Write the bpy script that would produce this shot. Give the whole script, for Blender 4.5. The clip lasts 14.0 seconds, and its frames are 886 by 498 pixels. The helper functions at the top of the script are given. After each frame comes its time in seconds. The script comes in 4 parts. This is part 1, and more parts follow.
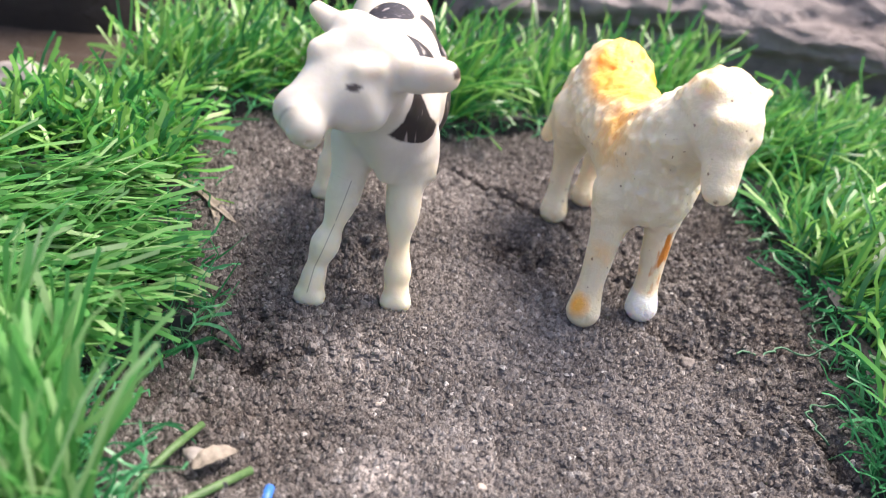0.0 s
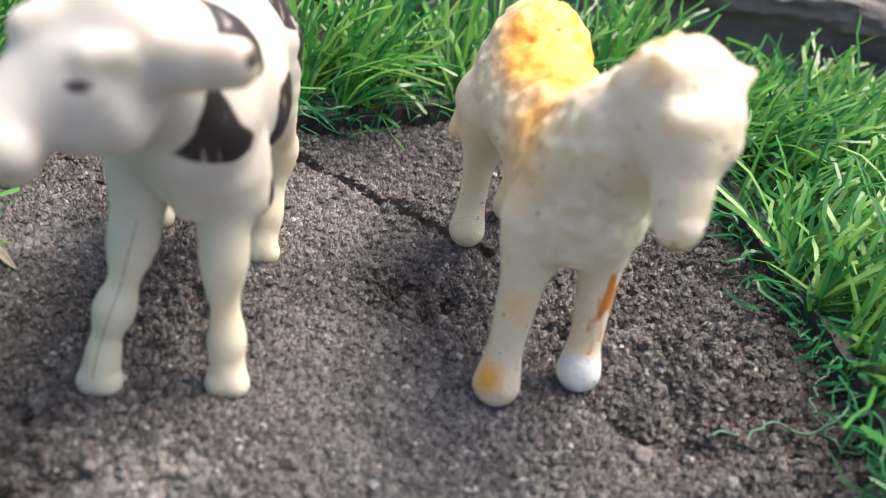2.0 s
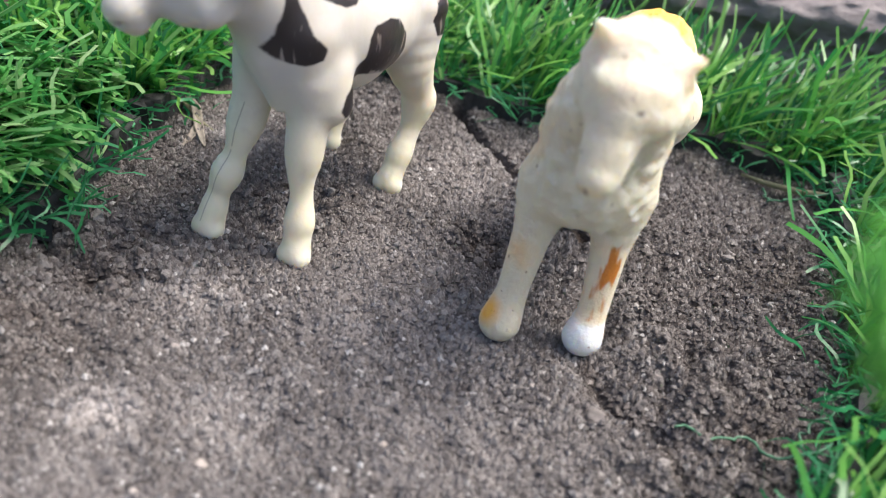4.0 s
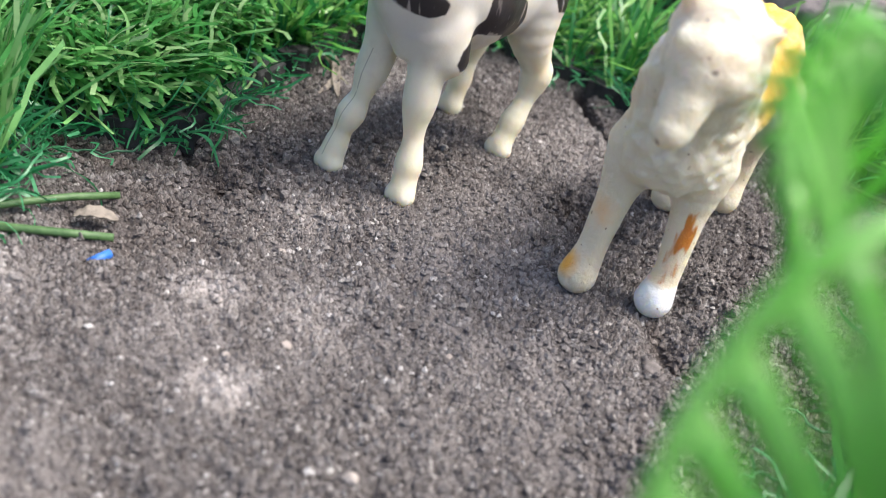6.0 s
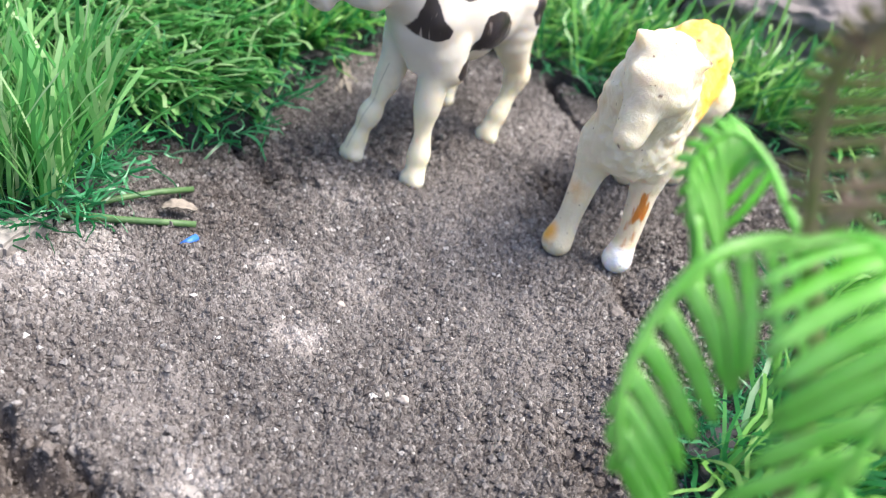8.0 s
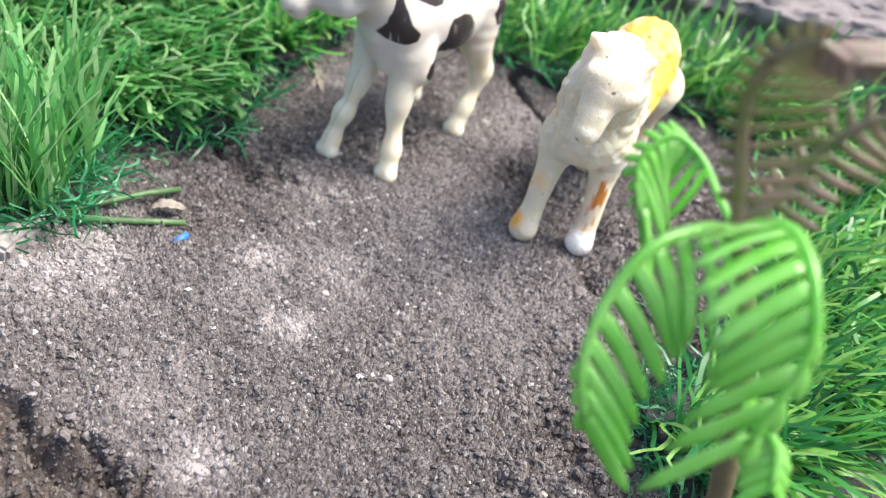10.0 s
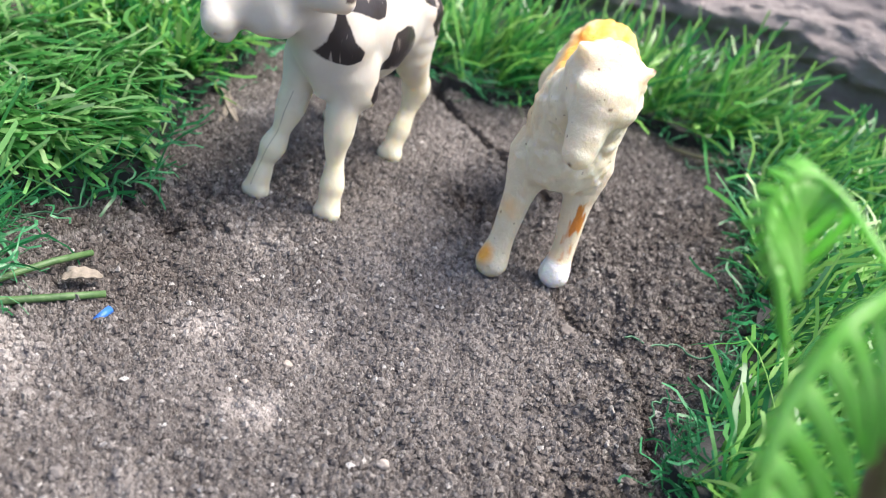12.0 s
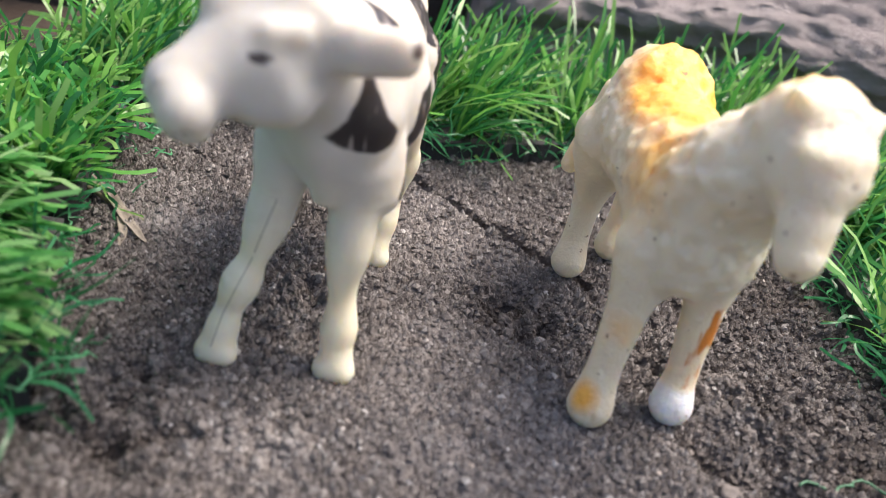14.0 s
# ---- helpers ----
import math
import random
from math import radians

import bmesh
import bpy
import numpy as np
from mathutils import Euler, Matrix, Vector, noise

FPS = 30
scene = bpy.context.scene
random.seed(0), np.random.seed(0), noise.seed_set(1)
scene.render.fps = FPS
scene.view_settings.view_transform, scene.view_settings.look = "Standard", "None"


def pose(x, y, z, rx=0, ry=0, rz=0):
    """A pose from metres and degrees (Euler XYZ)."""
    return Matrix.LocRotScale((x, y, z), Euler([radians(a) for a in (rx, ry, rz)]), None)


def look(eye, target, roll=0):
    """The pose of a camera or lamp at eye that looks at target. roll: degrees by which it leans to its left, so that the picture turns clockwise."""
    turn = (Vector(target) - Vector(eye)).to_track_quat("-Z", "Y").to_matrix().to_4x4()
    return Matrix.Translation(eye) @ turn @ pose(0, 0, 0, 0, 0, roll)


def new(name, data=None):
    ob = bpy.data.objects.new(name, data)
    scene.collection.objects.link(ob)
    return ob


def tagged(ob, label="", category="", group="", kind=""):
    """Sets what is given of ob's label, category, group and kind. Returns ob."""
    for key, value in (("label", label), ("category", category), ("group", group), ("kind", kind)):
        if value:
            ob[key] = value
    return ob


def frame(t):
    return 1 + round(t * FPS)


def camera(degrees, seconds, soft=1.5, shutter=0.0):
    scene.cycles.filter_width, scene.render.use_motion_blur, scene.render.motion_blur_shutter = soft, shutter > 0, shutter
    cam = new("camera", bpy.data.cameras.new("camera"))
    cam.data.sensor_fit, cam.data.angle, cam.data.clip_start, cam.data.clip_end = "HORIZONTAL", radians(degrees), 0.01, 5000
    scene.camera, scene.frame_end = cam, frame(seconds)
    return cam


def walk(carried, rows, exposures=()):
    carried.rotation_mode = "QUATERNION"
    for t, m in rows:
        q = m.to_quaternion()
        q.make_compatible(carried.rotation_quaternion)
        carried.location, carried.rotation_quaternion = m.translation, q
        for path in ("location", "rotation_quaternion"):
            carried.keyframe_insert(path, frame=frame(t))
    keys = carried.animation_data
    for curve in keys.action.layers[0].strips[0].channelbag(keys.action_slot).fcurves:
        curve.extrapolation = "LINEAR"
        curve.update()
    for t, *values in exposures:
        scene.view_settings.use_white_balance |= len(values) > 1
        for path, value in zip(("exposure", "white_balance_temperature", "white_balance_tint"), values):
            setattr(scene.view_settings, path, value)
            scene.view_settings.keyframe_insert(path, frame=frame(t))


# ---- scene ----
cam = camera(50.07, 14.0, soft=1.1)
ROWS = [
    (0, (-0.00299, -0.01045, 0.10735), (0.00366, 0.11838, 0.03081), 9.8),
    (0.5, (-0.00850, -0.00416, 0.10522), (-0.00160, 0.12340, 0.02661), 9.3),
    (1, (-0.00802, 0.01293, 0.10284), (0.00117, 0.13971, 0.02319), 9.2),
    (1.5, (-0.00150, 0.03251, 0.09278), (0.01115, 0.15872, 0.01271), 9.4),
    (2, (0.01558, 0.04400, 0.09097), (0.02650, 0.17052, 0.01114), 9.0),
    (2.5, (0.02424, 0.03292, 0.09606), (0.02276, 0.15985, 0.01614), 8.1),
    (3, (0.03970, 0.02456, 0.08830), (0.02264, 0.15044, 0.00853), 8.4),
    (3.2, (0.04645, 0.02477, 0.08984), (0.02421, 0.15016, 0.01057), 8.8),
    (5.3, (0.09150, 0.03311, 0.09466), (0.02005, 0.13668, 0.01299), 11.2),
    (5.5, (0.09095, 0.03167, 0.09455), (0.02039, 0.13597, 0.01304), 11.6),
    (6, (0.08813, 0.01710, 0.09102), (0.02200, 0.12506, 0.01057), 12.6),
    (6.5, (0.09497, 0.00765, 0.09215), (0.03168, 0.11656, 0.01071), 13.0),
    (7, (0.09781, -0.00019, 0.10526), (0.03578, 0.10912, 0.02339), 12.9),
    (7.5, (0.09896, -0.01099, 0.11146), (0.03960, 0.09880, 0.02825), 13.1),
    (8, (0.09621, -0.01885, 0.11739), (0.03892, 0.08997, 0.03150), 13.0),
    (8.5, (0.09914, -0.02200, 0.12022), (0.04410, 0.08683, 0.03290), 12.8),
    (9, (0.09928, -0.02692, 0.12514), (0.04522, 0.08250, 0.03794), 12.4),
    (9.2, (0.09987, -0.02746, 0.12604), (0.04658, 0.08242, 0.03894), 12.5),
    (11.3, (0.09341, -0.03428, 0.12646), (0.04590, 0.07874, 0.04004), 12.8),
    (11.5, (0.08630, -0.02848, 0.12448), (0.04287, 0.08698, 0.03913), 13.2),
    (12, (0.06917, -0.01635, 0.11402), (0.03630, 0.10455, 0.03154), 13.6),
    (12.5, (0.05372, -0.00454, 0.10757), (0.02978, 0.12168, 0.03015), 13.2),
    (13, (0.03124, 0.00332, 0.10555), (0.01512, 0.13325, 0.03236), 12.9),
    (13.5, (0.01255, 0.01949, 0.09408), (0.00636, 0.15040, 0.02110), 13.3),
    (14, (0.00963, 0.03549, 0.08650), (0.00892, 0.16631, 0.01310), 13.2),
]
EXPOSURES = [(0.0, 1.17, 6850, 15), (0.5, 1.15, 6900, 15), (1.0, 1.15, 6900, 15), (1.5, 1.10, 6900, 15), (2.0, 0.90, 6800, 12), (2.5, 0.42, 6600, 11), (3.0, 0.90, 6500, 10), (5.5, 0.66, 6350, 10), (6.0, 0.84, 6350, 10), (6.5, 1.03, 6350, 10), (7.0, 1.10, 6350, 10),
             (9.0, 1.17, 6350, 10), (11.5, 1.12, 6400, 10), (12.0, 1.04, 6500, 10), (12.5, 1.05, 6550, 11), (13.0, 1.03, 6600, 11), (13.5, 0.95, 6700, 12), (14.0, 0.87, 6750, 13)]
walk(cam, [(t, look(eye, target, roll)) for t, eye, target, roll in ROWS], EXPOSURES)
cam.data.dof.use_dof = True
cam.data.dof.focus_distance = 0.175
cam.data.dof.aperture_fstop = 19.5

# ---- world and light ----
SUN_AZ, SUN_EL = radians(55.0), radians(63.0)      # high, from behind the camel
world = bpy.data.worlds.new("sky")
scene.world = world
world.use_nodes = True
wn = world.node_tree
sky = wn.nodes.new("ShaderNodeTexSky")
sky.sky_type, sky.sun_disc = "NISHITA", False
sky.sun_elevation, sky.sun_rotation = SUN_EL, SUN_AZ
sky.air_density, sky.dust_density, sky.ozone_density = 0.7, 4.0, 0.5
wn.links.new(sky.outputs[0], wn.nodes["Background"].inputs[0])
wn.nodes["Background"].inputs[1].default_value = 0.174
sun = new("sun", bpy.data.lights.new("sun", "SUN"))
sun.data.energy, sun.data.angle, sun.data.color = 3.1, radians(32.0), (1.0, 0.92, 0.83)
sun.matrix_world = look((math.sin(SUN_AZ) * math.cos(SUN_EL), math.cos(SUN_AZ) * math.cos(SUN_EL), math.sin(SUN_EL)), (0, 0, 0))

MM = 0.001
rng = np.random.default_rng(7)


# ---- numeric helpers ----
TABLE = np.random.default_rng(3).random(4096)


def lattice(i, j, k):
    return TABLE[(i * 1619 + j * 31337 + k * 6971 + (i * j) % 523 * 13) % 4096]


def noise3(x, y, z):
    """Smooth value noise in 0..1 for arrays."""
    i, j, k = np.floor(x).astype(int), np.floor(y).astype(int), np.floor(z).astype(int)
    u, v, w = x - i, y - j, z - k
    u, v, w = u * u * (3 - 2 * u), v * v * (3 - 2 * v), w * w * (3 - 2 * w)
    out = 0.0
    for a in (0, 1):
        for b in (0, 1):
            for c in (0, 1):
                out = out + lattice(i + a, j + b, k + c) * (u if a else 1 - u) * (v if b else 1 - v) * (w if c else 1 - w)
    return out


def fbm(x, y, z, octaves=4):
    total, amp, norm = 0.0, 1.0, 0.0
    for n in range(octaves):
        total = total + amp * (noise3(x * 2 ** n + 17 * n, y * 2 ** n + 5 * n, z * 2 ** n + 9 * n) - 0.5)
        norm, amp = norm + amp, amp * 0.5
    return total / norm


def blend(a, b, k):
    """Smooth union of two distance fields."""
    h = np.clip(0.5 + 0.5 * (b - a) / k, 0, 1)
    return b + (a - b) * h - k * h * (1 - h)


def limb(p, a, b, ra, rb, squash=(1, 1, 1)):
    """Distance to a tapered limb from a to b; squash flattens its cross-section."""
    a, b = np.array(a, float), np.array(b, float)
    d = b - a
    t = np.clip(((p - a) @ d) / max(d @ d, 1e-9), 0, 1)
    q = (p - a - t[..., None] * d) / np.array(squash)
    return (np.sqrt((q * q).sum(-1)) - (ra + (rb - ra) * t)) * min(squash)


def surface(field, lo, h):
    """Vertices and quads of the zero surface of a sampled distance field."""
    inside = field < 0
    n = np.array(field.shape) - 1
    corner = [(a, b, c) for a in (0, 1) for b in (0, 1) for c in (0, 1)]
    count = sum(inside[a:a + n[0], b:b + n[1], c:c + n[2]].astype(int) for a, b, c in corner)
    active = (count > 0) & (count < 8)
    cells = np.argwhere(active)
    index = -np.ones(active.shape, int)
    index[active] = np.arange(len(cells))
    place, hits = np.zeros((len(cells), 3)), np.zeros(len(cells))
    for a in corner:
        for axis in range(3):
            if a[axis]:
                continue
            b = list(a)
            b[axis] = 1
            va, vb = field[tuple((cells + a).T)], field[tuple((cells + b).T)]
            cut = (va < 0) != (vb < 0)
            t = np.where(cut, va / np.where(cut, va - vb, 1), 0)
            place += cut[:, None] * (np.array(a) + t[:, None] * (np.array(b) - np.array(a)))
            hits += cut
    verts = np.array(lo) + h * (cells + place / hits[:, None])
    quads = []
    for axis in range(3):
        u, v = (axis + 1) % 3, (axis + 2) % 3
        first, second = np.take(inside, range(n[axis]), axis), np.take(inside, range(1, n[axis] + 1), axis)
        e = np.argwhere(first != second)
        e = e[(e[:, u] > 0) & (e[:, v] > 0) & (e[:, u] < n[u]) & (e[:, v] < n[v])]
        ring = []
        for du, dv in ((-1, -1), (0, -1), (0, 0), (-1, 0)):
            c = e.copy()
            c[:, u] += du
            c[:, v] += dv
            ring.append(index[tuple(c.T)])
        ring = np.stack(ring, 1)
        quads.append(np.where(first[tuple(e.T)][:, None], ring, ring[:, ::-1]))
    quads = np.concatenate(quads)
    return verts, quads


def relaxed(verts, quads, rounds):
    """The vertices, each moved towards its neighbours a few times."""
    q = np.array(quads)
    a, b = q.reshape(-1), np.roll(q, -1, 1).reshape(-1)
    count = np.bincount(a, minlength=len(verts)) + np.bincount(b, minlength=len(verts))
    for _ in range(rounds):
        total = np.zeros_like(verts)
        np.add.at(total, a, verts[b])
        np.add.at(total, b, verts[a])
        verts = 0.5 * verts + 0.5 * total / count[:, None]
    return verts


def grid_points(lo, hi, h):
    axes = [np.arange(a, b + h, h) for a, b in zip(lo, hi)]
    return np.stack(np.meshgrid(*axes, indexing="ij"), -1)


# ---- materials ----
def material(name):
    m = bpy.data.materials.new(name)
    m.use_nodes = True
    return m, m.node_tree, m.node_tree.nodes["Principled BSDF"]


def node(tree, kind, inputs=None, **values):
    n = tree.nodes.new("ShaderNode" + kind)
    for key, value in values.items():
        setattr(n, key, value)
    for key, value in (inputs or {}).items():
        if isinstance(value, bpy.types.NodeSocket):
            tree.links.new(value, n.inputs[key])
        else:
            n.inputs[key].default_value = value
    return n


def ramp(tree, fac, stops):
    r = node(tree, "ValToRGB", {0: fac})
    e = r.color_ramp.elements
    while len(e) < len(stops):
        e.new(0.5)
    for el, (at, col) in zip(e, stops):
        el.position, el.color = at, (*col, 1)
    return r.outputs[0]


def mix(tree, fac, a, b, how="MIX"):
    n = tree.nodes.new("ShaderNodeMix")
    n.data_type, n.blend_type = "RGBA", how
    for i, value in ((0, fac), (6, a), (7, b)):
        if isinstance(value, bpy.types.NodeSocket):
            tree.links.new(value, n.inputs[i])
        else:
            n.inputs[i].default_value = value if i == 0 else (*value, 1)
    return n.outputs[2]


def noise_tex(tree, scale, detail=4.0, rough=0.6, coords=None):
    c = coords or node(tree, "TexCoord").outputs["Object"]
    return node(tree, "TexNoise", {"Vector": c, "Scale": scale, "Detail": detail, "Roughness": rough}).outputs[0]


def math_node(tree, op, a, b=0.5, c=0.0, clamp=False):
    n = tree.nodes.new("ShaderNodeMath")
    n.operation, n.use_clamp = op, clamp
    for i, value in enumerate((a, b, c)):
        if isinstance(value, bpy.types.NodeSocket):
            tree.links.new(value, n.inputs[i])
        else:
            n.inputs[i].default_value = value
    return n.outputs[0]


def bump(tree, bsdf, height, strength, distance):
    b = node(tree, "Bump", {"Height": height, "Strength": strength, "Distance": distance})
    tree.links.new(b.outputs[0], bsdf.inputs["Normal"])


def attr(tree, name):
    return node(tree, "Attribute", attribute_name=name).outputs["Fac"]


def soil_material(name, base, light, dark):
    m, t, b = material(name)
    fine, wide = noise_tex(t, 900, 3), noise_tex(t, 45, 4)
    col = ramp(t, fine, [(0.3, dark), (0.52, base), (0.75, light)])
    col = mix(t, ramp(t, wide, [(0.35, (0, 0, 0)), (0.65, (0.7, 0.7, 0.7))]), col, mix(t, 0.5, col, light))
    dust = attr(t, "dust")
    col = mix(t, dust, col, mix(t, fine, (0.295, 0.265, 0.255), (0.50, 0.47, 0.455)))
    # browner soil, with the shade of hollows and mat edges put into the colour
    shade_brown = attr(t, "shade_brown")
    col = mix(t, shade_brown, col, mix(t, fine, (0.022, 0.016, 0.012), (0.085, 0.062, 0.048)))
    t.links.new(col, b.inputs["Base Color"])
    b.inputs["Roughness"].default_value = 0.92
    b.inputs["Specular IOR Level"].default_value = 0.25
    bump(t, b, noise_tex(t, 1400, 4, 0.7), 0.9, 0.0006)
    return m


# darker than the crumbs on it: shade of the crevices put into the colour
SOIL = soil_material("dry_soil", (0.088, 0.080, 0.079), (0.182, 0.172, 0.170), (0.028, 0.023, 0.021))


def crumb_material():
    m, t, b = material("soil_crumb")
    r = node(t, "NewGeometry").outputs["Random Per Island"]
    col = ramp(t, r, [(0.0, (0.066, 0.057, 0.055)), (0.3, (0.113, 0.103, 0.102)), (0.7, (0.177, 0.166, 0.162)), (0.93, (0.250, 0.238, 0.232)), (0.985, (0.33, 0.318, 0.308)), (0.998, (0.58, 0.575, 0.565))])
    pale = mix(t, r, (0.30, 0.275, 0.265), (0.55, 0.525, 0.51))
    col = mix(t, attr(t, "dust"), col, pale)
    # crumbs take the same brown tone and painted shade
    col = mix(t, math_node(t, "MULTIPLY", attr(t, "shade_brown"), 0.85), col, mix(t, r, (0.034, 0.025, 0.020), (0.145, 0.115, 0.095)))
    t.links.new(mix(t, 0.35, col, mix(t, noise_tex(t, 1500), col, (0.118, 0.099, 0.086))), b.inputs["Base Color"])
    b.inputs["Roughness"].default_value = 0.9
    bump(t, b, noise_tex(t, 2500, 3, 0.7), 0.9, 0.0004)
    return m


CRUMB = crumb_material()


def plastic(name):
    m, t, b = material(name)
    b.inputs["Roughness"].default_value = 0.42
    b.inputs["Subsurface Weight"].default_value = 0.9
    b.inputs["Subsurface Radius"].default_value = (1.0, 0.8, 0.5)
    b.inputs["Subsurface Scale"].default_value = 0.0048
    return m, t, b


def cow_material():
    m, t, b = plastic("painted_white_plastic")
    fine = noise_tex(t, 260, 5)
    c = node(t, "TexCoord").outputs["Object"]
    white = mix(t, noise_tex(t, 70), (0.50, 0.478, 0.425), (0.59, 0.57, 0.525))
    low = attr(t, "low")                                 # yellower plastic on the legs, painted brighter to lift their shade
    white = mix(t, low, white, (0.73, 0.69, 0.55))
    white = mix(t, ramp(t, noise_tex(t, 170, 6, 0.7), [(0.52, (0, 0, 0)), (0.72, (0.4, 0.4, 0.4))]), white, (0.50, 0.45, 0.36))
    edge = math_node(t, "MULTIPLY_ADD", fine, 1.2, -0.6)
    spot = math_node(t, "ADD", attr(t, "spot"), edge)
    mask = math_node(t, "MULTIPLY", spot, 3.0, clamp=True)
    mp = node(t, "Mapping", {"Vector": c, "Scale": (900, 500, 110)}).outputs[0]
    scratch = node(t, "TexNoise", {"Vector": mp, "Scale": 1.0, "Detail": 2.0}).outputs[0]
    worn = ramp(t, scratch, [(0.60, (0.022, 0.018, 0.020)), (0.68, (0.30, 0.27, 0.25))])
    col = mix(t, mask, white, worn)
    seam = math_node(t, "LESS_THAN", math_node(t, "ABSOLUTE", attr(t, "seam")), 0.1)
    seam = math_node(t, "MULTIPLY", seam, math_node(t, "GREATER_THAN", noise_tex(t, 240, 2), 0.42))
    col = mix(t, math_node(t, "MULTIPLY", seam, 0.5), col, (0.08, 0.07, 0.05))
    col = mix(t, math_node(t, "MULTIPLY", attr(t, "mark"), 1.0, clamp=True), col, (0.05, 0.035, 0.03))
    t.links.new(col, b.inputs["Base Color"])
    bump(t, b, noise_tex(t, 320, 4), 0.25, 0.0005)
    return m


def camel_material():
    m, t, b = plastic("painted_cream_plastic")
    cream = mix(t, noise_tex(t, 90), (0.70, 0.625, 0.47), (0.75, 0.69, 0.55))
    rough = noise_tex(t, 420, 5, 0.65)
    yel = math_node(t, "ADD", attr(t, "yellow"), math_node(t, "MULTIPLY_ADD", rough, 0.8, -0.40))
    orange = mix(t, rough, (0.80, 0.36, 0.04), (0.84, 0.50, 0.12))
    paint = mix(t, attr(t, "pale"), orange, mix(t, rough, (0.82, 0.44, 0.04), (0.84, 0.56, 0.12)))
    col = mix(t, math_node(t, "MULTIPLY", yel, 0.85, clamp=True), cream, paint)
    c = node(t, "TexCoord").outputs["Object"]
    streak = node(t, "TexNoise", {"Vector": node(t, "Mapping", {"Vector": c, "Scale": (700, 700, 130)}).outputs[0], "Scale": 1.0, "Detail": 3.0}).outputs[0]
    org = math_node(t, "ADD", attr(t, "orange"), math_node(t, "MULTIPLY_ADD", streak, 4.0, -2.25))
    col = mix(t, math_node(t, "MULTIPLY", org, 2.5, clamp=True), col, (0.55, 0.22, 0.04))
    col = mix(t, math_node(t, "MULTIPLY", attr(t, "white"), 1.0, clamp=True), col, (0.76, 0.77, 0.78))
    dirt = ramp(t, noise_tex(t, 760, 2, 0.5), [(0.715, (0, 0, 0)), (0.745, (0.8, 0.8, 0.8))])
    col = mix(t, dirt, col, (0.16, 0.09, 0.05))
    col = mix(t, math_node(t, "MULTIPLY", attr(t, "mark"), 1.0, clamp=True), col, (0.12, 0.07, 0.05))
    t.links.new(col, b.inputs["Base Color"])
    bump(t, b, rough, 0.8, 0.0008)
    return m


def blade_material(name, stops, gloss=0.3):
    m, t, b = material(name)
    r = node(t, "NewGeometry").outputs["Random Per Island"]
    col = ramp(t, r, stops)
    col = mix(t, math_node(t, "MULTIPLY", noise_tex(t, 220, 3), 0.35), col, (0.03, 0.14, 0.02))
    t.links.new(col, b.inputs["Base Color"])
    b.inputs["Roughness"].default_value = gloss
    b.inputs["Subsurface Weight"].default_value = 0.0
    b.inputs["Transmission Weight"].default_value = 0.0
    tr = node(t, "BsdfTranslucent", {"Color": col})
    ms = node(t, "MixShader", {0: 0.42, 1: b.outputs[0], 2: tr.outputs[0]})
    t.links.new(ms.outputs[0], t.nodes["Material Output"].inputs[0])
    return m


PALE_BLADE = blade_material("pale_plastic_grass", [(0.0, (0.05, 0.26, 0.07)), (0.3, (0.12, 0.40, 0.11)), (0.6, (0.22, 0.52, 0.17)), (0.85, (0.33, 0.60, 0.24)), (1.0, (0.47, 0.64, 0.36))])
BLADE = blade_material("plastic_grass", [(0.0, (0.01, 0.095, 0.035)), (0.25, (0.03, 0.22, 0.06)), (0.55, (0.10, 0.38, 0.07)), (0.8, (0.22, 0.50, 0.10)), (1.0, (0.31, 0.55, 0.18))])
CURL = blade_material("plastic_thatch", [(0.0, (0.01, 0.10, 0.04)), (0.5, (0.03, 0.25, 0.10)), (1.0, (0.12, 0.44, 0.22))])
STRAW = blade_material("dry_straw", [(0.0, (0.22, 0.20, 0.13)), (1.0, (0.40, 0.36, 0.26))], 0.7)


def plain(name, a, b_, scale=200, rough=0.7, relief=0.4, depth=0.0006, detail=5):
    m, t, b = material(name)
    n = noise_tex(t, scale, detail, 0.65)
    t.links.new(ramp(t, n, [(0.3, a), (0.7, b_)]), b.inputs["Base Color"])
    b.inputs["Roughness"].default_value = rough
    bump(t, b, noise_tex(t, scale * 3, detail), relief, depth)
    return m


BACKING = plain("turf_backing", (0.012, 0.013, 0.014), (0.04, 0.042, 0.045), 300, 0.85)


def rock_material(name, a, b_, c):
    m, t, b = material(name)
    co = node(t, "TexCoord").outputs["Object"]
    strata = node(t, "TexNoise", {"Vector": node(t, "Mapping", {"Vector": co, "Scale": (14, 14, 95), "Rotation": (0.15, -0.2, 0)}).outputs[0], "Scale": 1.0, "Detail": 6.0}).outputs[0]
    col = ramp(t, strata, [(0.25, a), (0.48, b_), (0.8, c)])
    col = mix(t, math_node(t, "MULTIPLY", noise_tex(t, 260, 5, 0.7), 0.6), col, a)
    t.links.new(col, b.inputs["Base Color"])
    b.inputs["Roughness"].default_value = 0.9
    bump(t, b, noise_tex(t, 210, 8, 0.75), 1.0, 0.004)
    return m


ROCK = rock_material("brown_rock", (0.14, 0.115, 0.11), (0.42, 0.37, 0.365), (0.57, 0.525, 0.525))
# dark brown stone, deepened so that the shade at the back is in its colour
SHADED_DARK_ROCK = rock_material("shaded_dark_rock", (0.028, 0.021, 0.018), (0.055, 0.043, 0.038), (0.10, 0.082, 0.075))


